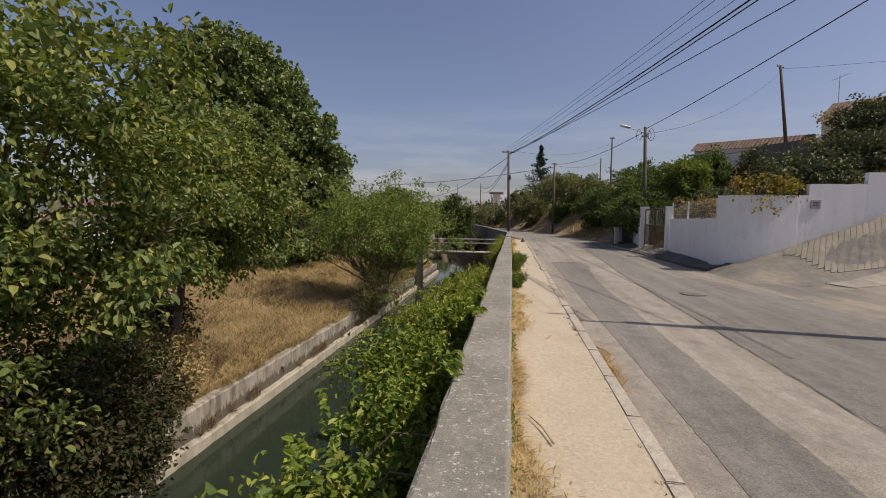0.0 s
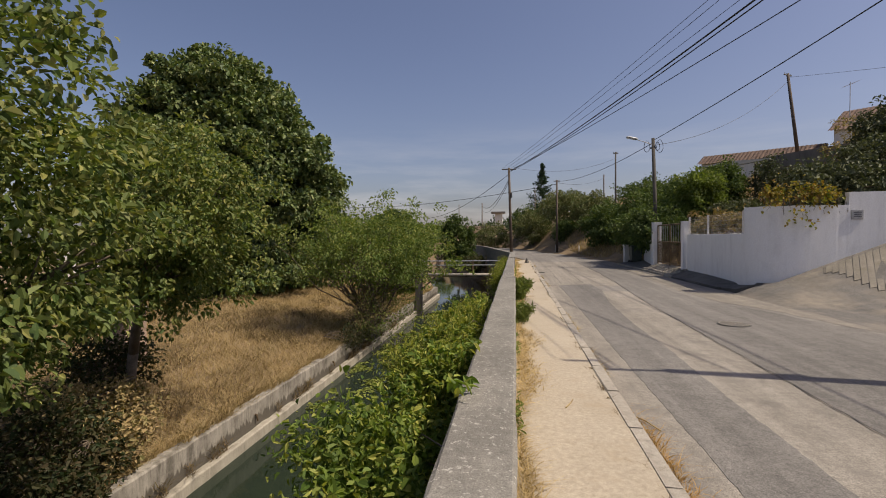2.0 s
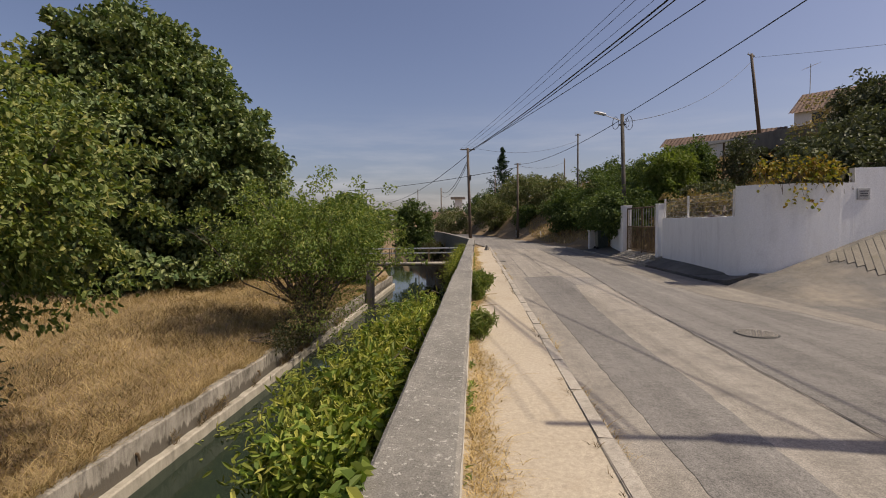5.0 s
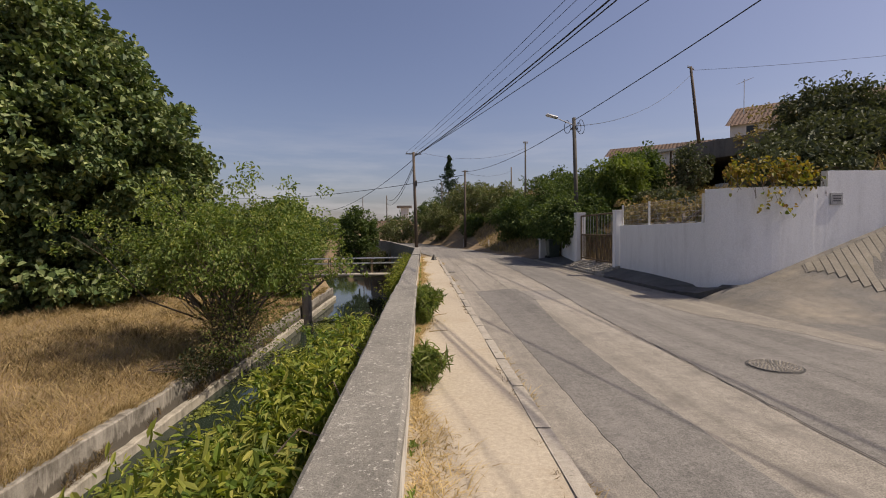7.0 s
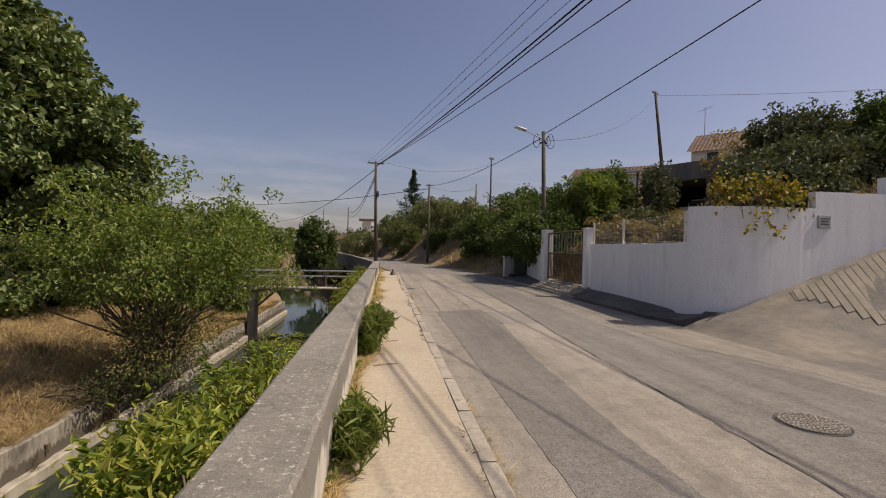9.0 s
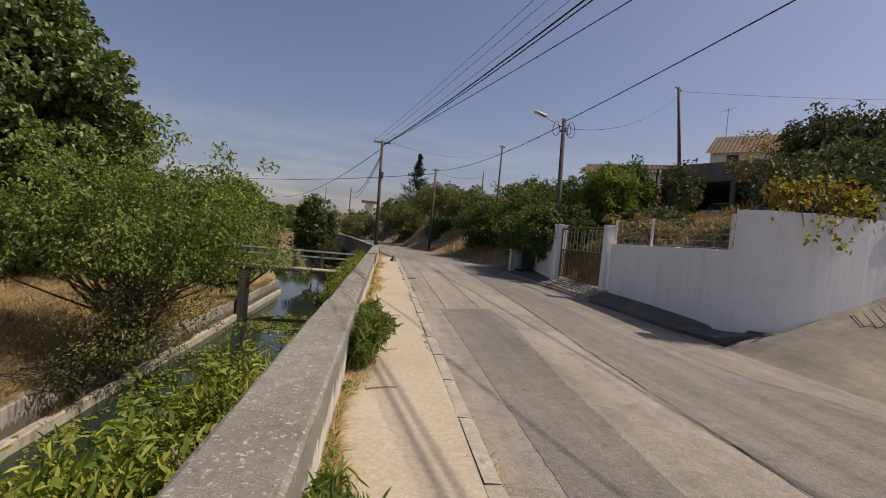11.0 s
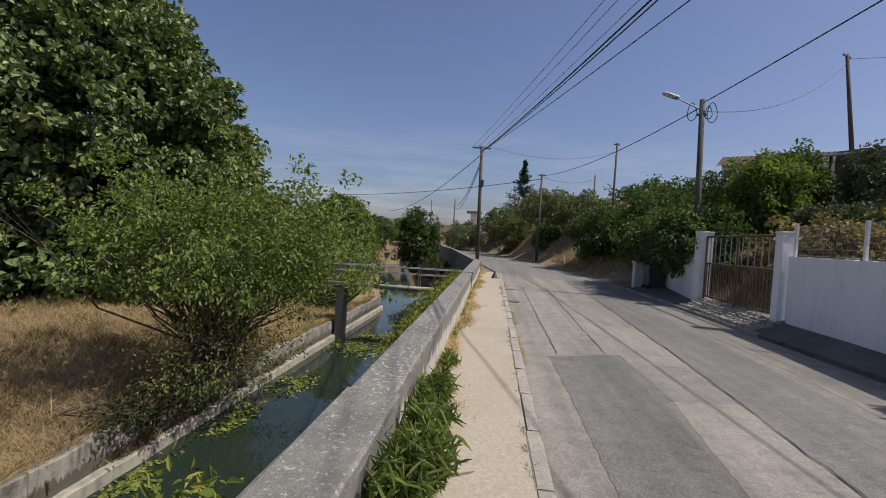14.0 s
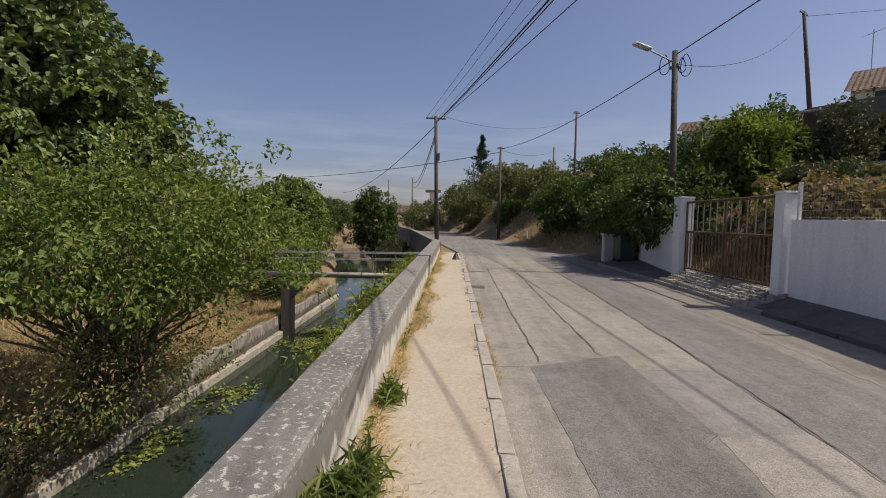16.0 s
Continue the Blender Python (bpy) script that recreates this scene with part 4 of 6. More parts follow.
# ---- rubble in the garden behind the fence ----
rr = random.Random(77)
for k in range(9):
    bm = bmesh.new()
    m = pose(8.9 + rr.uniform(-0.15, 0.5), 21.6 + rr.uniform(-0.9, 0.8), 1.62 + rr.uniform(0, 0.22), rr.uniform(0, 50), rr.uniform(0, 50), rr.uniform(0, 180))
    box(bm, -0.16, 0.16, -0.1, 0.1, -0.08, 0.08, m, bevel=0.012)
    tagged(from_bm("broken_brick", bm, M_tile if k % 2 else M_brick), "broken orange brick heaped behind the fence", "brick", "rubble behind the fence")
for (p, q) in (((8.9, 22.0, 1.7), (9.2, 20.4, 2.45)), ((8.8, 21.2, 1.7), (9.4, 22.3, 2.2))):
    bm = bmesh.new()
    rod(bm, p, q, 0.05, 0.045, 6)
    tagged(from_bm("timber_pole", bm, M_wood), "old timber leaning on the rubble", "timber", "rubble behind the fence")

# ---- poles and wires ----


def cable(bm, a, b, sag, r, n=18):
    a, b = Vector(a), Vector(b)
    pts = [a.lerp(b, i / n) - Vector((0, 0, sag * 4 * (i / n) * (1 - i / n))) for i in range(n + 1)]
    tube(bm, pts, r, 5)


def utility_pole(base, top, r0, r1, label, material=M_wood, arm=None, group="utility poles"):
    e = thing("utility_pole", *base, label, "utility pole", group)
    bm = bmesh.new()
    rod(bm, base, top, r0, r1, 10)
    part("pole", bm, material, e, smooth=True)
    if arm:
        bm = bmesh.new()
        t = Vector(top) - Vector((0, 0, 0.12))
        m = Matrix.Translation(t) @ Euler((0, 0, arm[1])).to_matrix().to_4x4()
        box(bm, -arm[0], arm[0], -0.04, 0.04, -0.04, 0.04, m, bevel=0.008)
        part("cross_arm", bm, M_iron, e)
        for s in (-0.85, -0.3, 0.4, 0.85):
            bm = bmesh.new()
            p = m @ Vector((s * arm[0], 0, 0.04))
            rod(bm, p, p + Vector((0, 0, 0.1)), 0.022, 0.03, 6)
            part("insulator", bm, M_steel, e)
    return e


MAIN, LAMP, NEAR = Vector((-0.08, 40.2, 7.3)), Vector((7.86, 29.3, 7.12)), Vector((7.3, 7.75, 7.1))
mp = utility_pole((0.1, 40.2, -0.2), MAIN, 0.13, 0.09, "dark wooden utility pole beside the parapet", arm=(0.55, 0.15))
bm = bmesh.new()
box(bm, 0.03, 0.17, 40.05, 40.3, 4.9, 5.3, bevel=0.02)
part("junction_box", bm, M_iron, mp)
utility_pole((7.3, 7.75, -0.1), NEAR, 0.14, 0.1, "tall utility pole at the mouth of the side street", M_conpole, arm=(1.5, 0.0))
utility_pole((4.96, 55.8, -0.1), (4.98, 55.8, 8.05), 0.14, 0.09, "brown wooden pole at the foot of the slope", arm=(0.35, 0.1))
utility_pole((10.25, 51.0, 1.0), (10.25, 51.0, 10.1), 0.1, 0.07, "slim pole above the hillside shrubs", M_conpole, arm=(0.25, 0.2))
utility_pole((23.25, 44.5, 7.6), (22.35, 44.5, 14.9), 0.15, 0.1, "leaning dark pole on the hilltop", arm=(0.5, 0.6))
utility_pole((-12.5, 112, -2), (-12.5, 112, 9.5), 0.12, 0.08, "far utility pole beyond the canal bend")
utility_pole((-5.5, 88, -0.5), (-5.5, 88, 8.0), 0.12, 0.08, "far utility pole beside the bending road")
utility_pole((4.0, 90, 2.0), (4.0, 90, 10.5), 0.1, 0.08, "far pole on the hill crest")
utility_pole((12.5, 70, 3.0), (12.5, 70, 10.3), 0.1, 0.08, "far pole on the hill crest")


def lamp_pole():
    e = thing("street_lamp", 8.0, 29.35, 0.2, "concrete street lamp pole with looped cables", "street lamp")
    bm = bmesh.new()
    rod(bm, (8.1, 29.35, -0.1), LAMP, 0.115, 0.085, 10)
    part("pole", bm, M_conpole, e, smooth=True)
    bm = bmesh.new()
    a = LAMP - Vector((0, 0, 0.35))
    bent(bm, [a, a + Vector((-0.5, -0.2, 0.12)), a + Vector((-0.98, -0.4, 0.24))], 0.03, 0.025)
    arm = part("arm", bm, M_steel, e)
    bm = bmesh.new()
    m = Matrix.Translation(a + Vector((-1.22, -0.5, 0.29))) @ Euler((0, 0.12, math.atan2(0.5, 1.15))).to_matrix().to_4x4()
    vs = box(bm, -0.33, 0.33, -0.11, 0.11, -0.05, 0.06, m, bevel=0.04)
    part("lamp_head", bm, M_lampglass, arm, "pale grey lamp head", smooth=True)
    bm = bmesh.new()
    box(bm, LAMP.x - 0.16, LAMP.x + 0.16, LAMP.y - 0.05, LAMP.y + 0.05, 6.55, 6.63, bevel=0.01)
    part("bracket", bm, M_iron, e)
    for side, r in ((-0.33, 0.27), (0.34, 0.3), (0.22, 0.2)):
        bm = bmesh.new()
        c = LAMP + Vector((side, -0.05, -0.45))
        pts = [c + Vector((r * 0.55 * math.cos(t), 0.05 * math.sin(2 * t), r * 1.15 * math.sin(t))) for t in np.linspace(0, 2 * math.pi, 19)]
        tube(bm, pts[:-1], 0.014, 5, True)
        part("cable_loop", bm, M_cable, e)


lamp_pole()


def wire(a, b, sag, r, label="black overhead cable between poles"):
    bm = bmesh.new()
    cable(bm, a, b, sag, r)
    ob = from_bm("overhead_cable", bm, M_cable)
    return tagged(ob, label, "cable", "overhead cables")


wire(MAIN + Vector((0.1, 0, -0.25)), NEAR + Vector((-0.85, 0, -0.2)), 0.30, 0.022, "thick black bundled cable over the road")
wire(MAIN + Vector((0.05, 0, -0.32)), NEAR + Vector((-0.78, 0, -0.27)), 0.34, 0.016)
wire(MAIN + Vector((-0.45, 0, 0.02)), NEAR + Vector((-1.45, 0, 0.1)), 0.2, 0.007)
wire(MAIN + Vector((-0.15, 0, 0.02)), NEAR + Vector((-1.2, 0, 0.1)), 0.2, 0.007)
wire(MAIN + Vector((0.22, 0, 0.02)), NEAR + Vector((-0.7, 0, 0.1)), 0.2, 0.007)
wire(MAIN + Vector((0.45, 0, -0.02)), NEAR + Vector((0.8, 0, 0.0)), 0.2, 0.014)
wire(LAMP + Vector((0.02, 0, -0.12)), NEAR + Vector((1.7, -1.8, 0.2)), 0.15, 0.017, "black cable to the street lamp")
wire(LAMP + Vector((0, 0, -0.25)), (4.98, 55.8, 7.9), 0.5, 0.018, "black cable to the street lamp")
wire(LAMP + Vector((0, 0, -0.4)), (22.3, 44.5, 14.2), 0.9, 0.012)
wire((22.35, 44.5, 14.6), (52, 30, 14.2), 0.6, 0.012)
wire(MAIN + Vector((0, 0, -0.5)), (-14, 78, 5.0), 0.9, 0.022)
wire(MAIN + Vector((0, 0, -0.9)), (-5.5, 88, 7.5), 1.2, 0.025)
wire(MAIN + Vector((0, 0, -1.1)), (-5.5, 88, 6.7), 1.2, 0.02)
wire(MAIN + Vector((0.4, 0, 0)), (10.25, 51.0, 9.5), 0.7, 0.009)
wire((4.98, 55.8, 7.6), (-40, 95, 8.5), 1.2, 0.03)
wire((4.98, 55.8, 7.8), (12.5, 70, 9.8), 0.5, 0.015)

# ---- footbridge ----


def footbridge():
    e = thing("footbridge", -3.3, 34.9, -3.9, "narrow concrete footbridge with pipe rails over the canal", "footbridge")
    bm = bmesh.new()
    box(bm, -7.1, 0.05, 34.62, 35.4, -0.98, -0.86, bevel=0.015)
    part("deck", bm, M_beam, e, "thin concrete deck")
    bm = bmesh.new()
    rod(bm, (-7.2, 34.52, -0.84), (0.02, 34.52, -0.80), 0.1, n=12)
    part("pipe", bm, M_kerb, e, "pale water pipe along the deck", smooth=True)
    for x in (-6.2, -4.6, -3.0, -1.4):
        bm = bmesh.new()
        rod(bm, (x, 34.52, -0.83), (x + 0.05, 34.52, -0.83), 0.125, n=12)
        part("pipe_collar", bm, M_rust, e)
    for y in (34.66, 35.36):
        for z in (-0.18, 0.12):
            bm = bmesh.new()
            rod(bm, (-7.0, y, z - 0.02), (0.0, y, z + 0.03), 0.022, n=8)
            part("rail", bm, M_steel if z > 0 else M_mesh, e)
        for x in (-6.9, -5.05, -2.55, -0.3):
            bm = bmesh.new()
            rod(bm, (x, y, -0.88), (x, y, 0.14), 0.03, n=8)
            part("rail_post", bm, M_rust, e)
    bm = bmesh.new()
    box(bm, -6.62, -6.22, 34.62, 35.38, -4.4, -0.975, bevel=0.04)
    part("pier", bm, M_beam, e, "dark wet pier at the bank")
    bm = bmesh.new()
    rod(bm, (-6.24, 34.75, -1.95), (-5.2, 34.75, -1.0), 0.07, 0.06, n=6)
    part("brace", bm, M_wood, e, "slanting timber brace")
    bm = bmesh.new()
    box(bm, -6.95, -6.0, 34.6, 35.4, -1.1, -0.978, bevel=0.02)
    part("bearing", bm, M_wood, e)


footbridge()

# ---- things by the gate ----


def container(x, y):
    e = thing("rubbish_bin", x, y, 0.12, "dark green rubbish bin standing beside the wall", "bin")
    bm = bmesh.new()
    vs = box(bm, x - 0.32, x + 0.32, y - 0.38, y + 0.38, 0.2, 1.1, bevel=0.03)
    for v in bm.verts:
        k = 0.82 + 0.18 * (v.co.z - 0.2) / 0.9
        v.co.x, v.co.y = x + (v.co.x - x) * k, y + (v.co.y - y) * k
    part("body", bm, M_bin, e)
    bm = bmesh.new()
    box(bm, x - 0.36, x + 0.36, y - 0.42, y + 0.42, 1.1, 1.2, bevel=0.035)
    part("lid", bm, M_bin, e)
    for s in (-0.25, 0.25):
        bm = bmesh.new()
        rod(bm, (x - 0.3, y + s - 0.04, 0.21), (x - 0.3, y + s + 0.04, 0.21), 0.09, n=12)
        part("wheel", bm, M_cable, e)


container(7.75, 32.6)
bm = bmesh.new()
box(bm, 7.45, 7.85, 34.2, 34.6, 0.0, 1.15, bevel=0.02)
box(bm, 7.40, 7.90, 34.15, 34.65, 1.15, 1.22, bevel=0.01)
tagged(from_bm("meter_box", bm, M_farwhite), "pale grey meter pillar beside the bin", "pillar")
chain = thing("chain_barrier", 7.2, 50, 0, "low posts with a slack chain along the verge", "barrier")
for i, (x, y) in enumerate(((4.9, 56.5), (6.6, 50.0))):
    bm = bmesh.new()
    rod(bm, (x, y, -0.05), (x, y, 0.9), 0.06, 0.05, 8)
    part("barrier_post", bm, M_farwhite, chain)
bm = bmesh.new()
cable(bm, (4.9, 56.5, 0.75), (6.6, 50.0, 0.75), 0.35, 0.03)
part("chain", bm, M_ochre, chain)

# ---- buildings on the hill ----


def tiled_roof(bm, a, b, c, d, rows, thick=0.06):
    """Roof tiles in courses over the sloping quad a, b (eave) to d, c (ridge)."""
    a, b, c, d = (Vector(p) for p in (a, b, c, d))
    n = (b - a).cross(d - a).normalized()
    if n.z < 0:
        n = -n
    cols = max(3, int((b - a).length / 0.3))
    for j in range(rows):
        for i in range(cols):
            u0, u1, v0, v1 = i / cols, (i + 1) / cols, j / rows, (j + 1.15) / rows
            q = lambda u, v: a.lerp(b, u).lerp(d.lerp(c, u), v)
            m = q((u0 + u1) / 2, v0) + n * thick
            p = [q(u0, v0), m, q(u1, v0), q(u1, min(v1, 1)), q((u0 + u1) / 2, min(v1, 1)) + n * thick * 0.5, q(u0, min(v1, 1))]
            vs = [bm.verts.new(x + n * 0.02) for x in p]
            bm.faces.new((vs[0], vs[1], vs[4], vs[5]))
            bm.faces.new((vs[1], vs[2], vs[3], vs[4]))


def gable_house(x0, x1, y0, y1, z0, eave, ridge, wall_mat, label, turn=0.0, rows=9, windows=(), group=""):
    cx, cy = (x0 + x1) / 2, (y0 + y1) / 2
    e = thing("house", cx, cy, z0, label, "house", group)
    m = Matrix.Translation((cx, cy, 0)) @ Euler((0, 0, turn)).to_matrix().to_4x4()
    hx, hy = (x1 - x0) / 2, (y1 - y0) / 2
    bm = bmesh.new()
    box(bm, -hx, hx, -hy, hy, z0, eave)
    for s in (-1, 1):
        vs = [bm.verts.new(p) for p in ((s * hx, -hy, eave), (s * hx, hy, eave), (s * hx, 0, ridge - 0.05))]
        bm.faces.new(vs)
    bmesh.ops.transform(bm, matrix=m, verts=bm.verts)
    part("wall", bm, wall_mat, e)
    bm = bmesh.new()
    o = 0.35
    dz = (ridge - eave) / hy * o
    tiled_roof(bm, (-hx - o, -hy - o, eave - dz), (hx + o, -hy - o, eave - dz), (hx + o, 0, ridge), (-hx - o, 0, ridge), rows)
    tiled_roof(bm, (hx + o, hy + o, eave - dz), (-hx - o, hy + o, eave - dz), (-hx - o, 0, ridge), (hx + o, 0, ridge), rows)
    bmesh.ops.transform(bm, matrix=m, verts=bm.verts)
    part("roof", bm, M_tile, e, "red-brown clay tile roof")
    for wx, wz, w, h in windows:
        bm = bmesh.new()
        box(bm, wx - w, wx + w, -hy - 0.03, -hy + 0.1, wz - h, wz + h)
        bmesh.ops.transform(bm, matrix=m, verts=bm.verts)
        win = part("window", bm, M_farwhite, e)
        bm = bmesh.new()
        box(bm, wx - w + 0.08, wx + w - 0.08, -hy - 0.045, -hy - 0.032, wz - h + 0.08, wz + h - 0.08)
        bmesh.ops.transform(bm, matrix=m, verts=bm.verts)
        part("pane", bm, M_glass, win)
    return e


gable_house(27.4, 40.6, 39.9, 47.9, 6.6, 10.5, 12.6, M_farwhite, "pale house with a clay tile roof on the hill", -0.78, 12, ((-5.0, 9.7, 0.5, 0.6), (0, 9.7, 0.5, 0.6)))

gable_house(18.2, 27.0, 47.2, 51.2, 5.5, 8.6, 9.5, M_farwhite, "low pale outbuilding with a clay tile roof on the hill", -0.6, 8)


def antenna(x, y, z):
    bm = bmesh.new()
    rod(bm, (x, y, z - 1.0), (x, y, z + 1.9), 0.03, n=6)
    rod(bm, (x - 0.5, y, z + 1.5), (x + 0.6, y, z + 1.95), 0.02, n=5)
    for k in range(6):
        t = k / 5
        p = Vector((x - 0.5 + 1.1 * t, y, z + 1.5 + 0.45 * t))
        rod(bm, p - Vector((0, 0.3, 0)), p + Vector((0, 0.3, 0)), 0.012, n=4)
    return tagged(from_bm("roof_antenna", bm, M_steel), "thin television antenna on the roof", "antenna")


antenna(27.6, 45.6, 12.4)


CARPORT = Matrix(((0.458, 0.889, 0, 16.2), (-0.889, 0.458, 0, 35.0), (0, 0, 1, -0.25), (0, 0, 0, 1)))


def carport():
    e = thing("carport", 17, 33.4, 3.7, "open concrete carport with a dark interior on the slope", "carport")
    m = CARPORT
    bm = bmesh.new()
    box(bm, -0.2, 6.2, 0, 4.6, 6.0, 7.02, m, bevel=0.03)
    part("roof_slab", bm, M_beam, e)
    for x in (0.0, 3.75, 6.0):
        bm = bmesh.new()
        box(bm, x - 0.13, x + 0.13, 0.05, 0.35, 3.2, 6.01, m, bevel=0.02)
        part("post", bm, M_beam, e)
    bm = bmesh.new()
    box(bm, -0.2, 6.2, 4.3, 4.6, 3.0, 6.01, m)
    part("back_wall", bm, M_dark, e)
    bm = bmesh.new()
    box(bm, -0.2, 0.0, 0.4, 4.3, 3.0, 6.01, m)
    part("side_wall", bm, M_dark, e)
    bm = bmesh.new()
    box(bm, -0.2, 6.2, 0, 4.3, 2.9, 3.72, m)
    part("floor_slab", bm, M_beam, e)
    bm = bmesh.new()
    sheet = [(-0.1 - k * 0.11, 6.55 - 0.02 * k + (0.035 if k % 2 else 0.0)) for k in range(27)]
    turn = Matrix.Translation((16.2, 34.6, 0)) @ Euler((0, 0, 0.38)).to_matrix().to_4x4()
    lo = [[bm.verts.new(turn @ Vector((x, yy, z + dz))) for x, z in sheet] for yy, dz in ((-0.4, 0), (2.6, 0.3), (2.6, 0.24), (-0.4, -0.06))]
    for p, q in zip(lo, lo[1:] + lo[:1]):
        for k in range(len(sheet) - 1):
            bm.faces.new((p[k], p[k + 1], q[k + 1], q[k]))
    part("lean_to_roof", bm, M_shed, e, "dark corrugated lean-to roof")
    for x, z in ((-2.8, 6.0), (-1.2, 6.3)):
        bm = bmesh.new()
        rod(bm, turn @ Vector((x, -0.2, 2.0)), turn @ Vector((x, -0.2, z)), 0.06, n=6)
        part("prop", bm, M_rust, e)


carport()


def parked_car():
    m = CARPORT @ Matrix.Translation((2.3, 0.9, 0))
    e = thing("parked_car", *(m @ Vector((0, 1.8, 3.72))), "white car parked nose out under the carport", "car")
    bm = bmesh.new()
    box(bm, -0.8, 0.8, 0, 3.2, 3.95, 4.62, m, bevel=0.14)
    part("body", bm, M_carpaint, e, smooth=True)
    bm = bmesh.new()
    box(bm, -0.66, 0.66, 0.95, 3.0, 4.55, 5.12, m, bevel=0.16)
    part("cabin", bm, M_carpaint, e, smooth=True)
    bm = bmesh.new()
    box(bm, -0.52, 0.52, 0.92, 0.955, 4.68, 5.02, m)
    part("windscreen", bm, M_glass, e)
    for x in (-0.74, 0.74):
        for y in (0.65, 2.6):
            bm = bmesh.new()
            rod(bm, m @ Vector((x - 0.09, y, 4.03)), m @ Vector((x + 0.09, y, 4.03)), 0.31, n=16)
            part("wheel", bm, M_cable, e)


parked_car()

# far houses along the bend and on the other bank
gable_house(-13.5, -8.0, 128, 134, -1.5, 3.2, 4.8, M_farwhite, "far white house with a tile roof", 0.2, 6, ((-1.2, 1.6, 0.5, 0.6), (1.2, 1.6, 0.5, 0.6)), "far houses")
gable_house(-20, -15.0, 140, 147, -1.5, 3.0, 4.9, M_ochre, "far ochre house with a tile roof", -0.3, 6, ((0, 1.4, 0.6, 0.6),), "far houses")
gable_house(-6.5, -2.5, 118, 123, -1.0, 3.4, 4.6, M_farwhite, "far white house beside the road", 0.4, 6, ((0, 1.8, 0.5, 0.5),), "far houses")
gable_house(-46, -38, 42, 50, -2.6, 1.4, 3.0, M_farwhite, "low white house behind the big tree", 0.9, 7, ((-2, 0.3, 0.5, 0.6), (2, 0.3, 0.5, 0.6)), "far houses")
tower = thing("water_tower", -4.0, 132, 0, "far pale tower with a flat cap", "tower")
bm = bmesh.new()
box(bm, -5.0, -3.0, 131, 133, -1, 8.2)
part("shaft", bm, M_farwhite, tower)
bm = bmesh.new()
box(bm, -6.0, -2.2, 130.2, 133.8, 8.2, 8.7)
part("cap", bm, M_beam, tower)


def brick_pillar():
    e = thing("brick_pillar", -11.6, 14.8, -2.0, "ruined brick pillar with a pale cap slab", "pillar")
    pr = random.Random(44)
    core = bmesh.new()
    box(core, -11.95, -11.25, 14.5, 15.1, -2.3, -0.46)
    part("core", core, M_ground, e)
    bm0 = bmesh.new()
    box(bm0, -0.165, 0.165, -0.06, 0.06, -0.045, 0.045, bevel=0.008)
    me = bpy.data.meshes.new("brick")
    bm0.to_mesh(me)
    bm0.free()
    me.materials.append(M_brick)
    for k in range(17):
        z = -2.0 + k * 0.093
        for s in (0, 1):
            ob = new("brick", me)
            hang(ob, e)
            ob.matrix_basis = pose(-11.78 + 0.36 * s + 0.05 * (k % 2) + pr.uniform(-0.01, 0.01), 14.47, z, 0, 0, pr.uniform(-2, 2))
            ob = new("brick", me)
            hang(ob, e)
            ob.matrix_basis = pose(-11.22, 14.66 + 0.34 * s + pr.uniform(-0.01, 0.01), z, 0, 0, 90 + pr.uniform(-2, 2))
    bm = bmesh.new()
    box(bm, -12.05, -11.05, 14.3, 15.2, -0.45, -0.33, bevel=0.02)
    part("cap", bm, M_kerb, e)


brick_pillar()

# ---- trees ----
tree("big_tree", (-21.8, 35.7, -2.3), (-21.8, 35.7, 3.0), (-22.2, 35.7, 9.0), (5.9, 5.9, 6.7), 680, 0.95, 74, (0.34, 0.25), M_plane, "huge dark green broad-leaved tree on the dry bank", trunk_r=0.6, n_limbs=26, seed=11, shell=0.74, floor=-2.4, lump=0.13, more=(((-21.8, 35.7, 5.5), (8.35, 8.35, 6.2), 950), ((-21.6, 35.6, -0.2), (7.2, 7.2, 3.0), 380)))
tree("bank_tree", (-6.95, 24.6, -2.75), (-6.9, 24.3, -1.7), (-6.7, 24.3, 1.15), (4.0, 3.3, 2.15), 470, 0.52, 42, (0.125, 0.07), M_elm, "bushy green tree with many stems on the canal bank", trunk_r=0.075, n_limbs=9, seed=5, shell=0.3, stems=9, floor=-0.35, bark=M_stem, lump=0.44, more=(((-5.6, 25.2, -0.3), (1.7, 2.2, 1.2), 60),))
tree("twig_bush", (-6.9, 24.2, -2.75), (-6.8, 24.0, -2.3), (-6.6, 23.8, -1.7), (1.6, 2.5, 1.15), 230, 0.40, 13, (0.08, 0.035), M_dryshrub, "dry brown undergrowth at the foot of the tree", "bush", trunk_r=0.03, n_limbs=26, seed=6, shell=0.2, stems=6, floor=-3.3, bark=M_stem)
tree("twig_bush", (-6.7, 23.6, -2.75), (-6.6, 23.5, -2.2), (-5.9, 24.4, -1.7), (1.5, 2.8, 1.6), 210, 0.42, 14, (0.09, 0.045), M_elm, "sparse green twigs leaning over the water", "bush", trunk_r=0.02, n_limbs=16, seed=8, shell=0.25, stems=6, floor=-3.3, bark=M_stem, lump=0.3)
tree("twig_bush", (-6.8, 21.8, -2.75), (-6.8, 21.8, -2.4), (-6.5, 21.8, -2.5), (0.6, 1.4, 0.6), 90, 0.26, 18, (0.09, 0.05), M_bramble, "dark scrub hanging over the bank wall", "bush", trunk_r=0.02, n_limbs=8, seed=7, shell=0.2, stems=4, floor=-3.5, bark=M_stem)
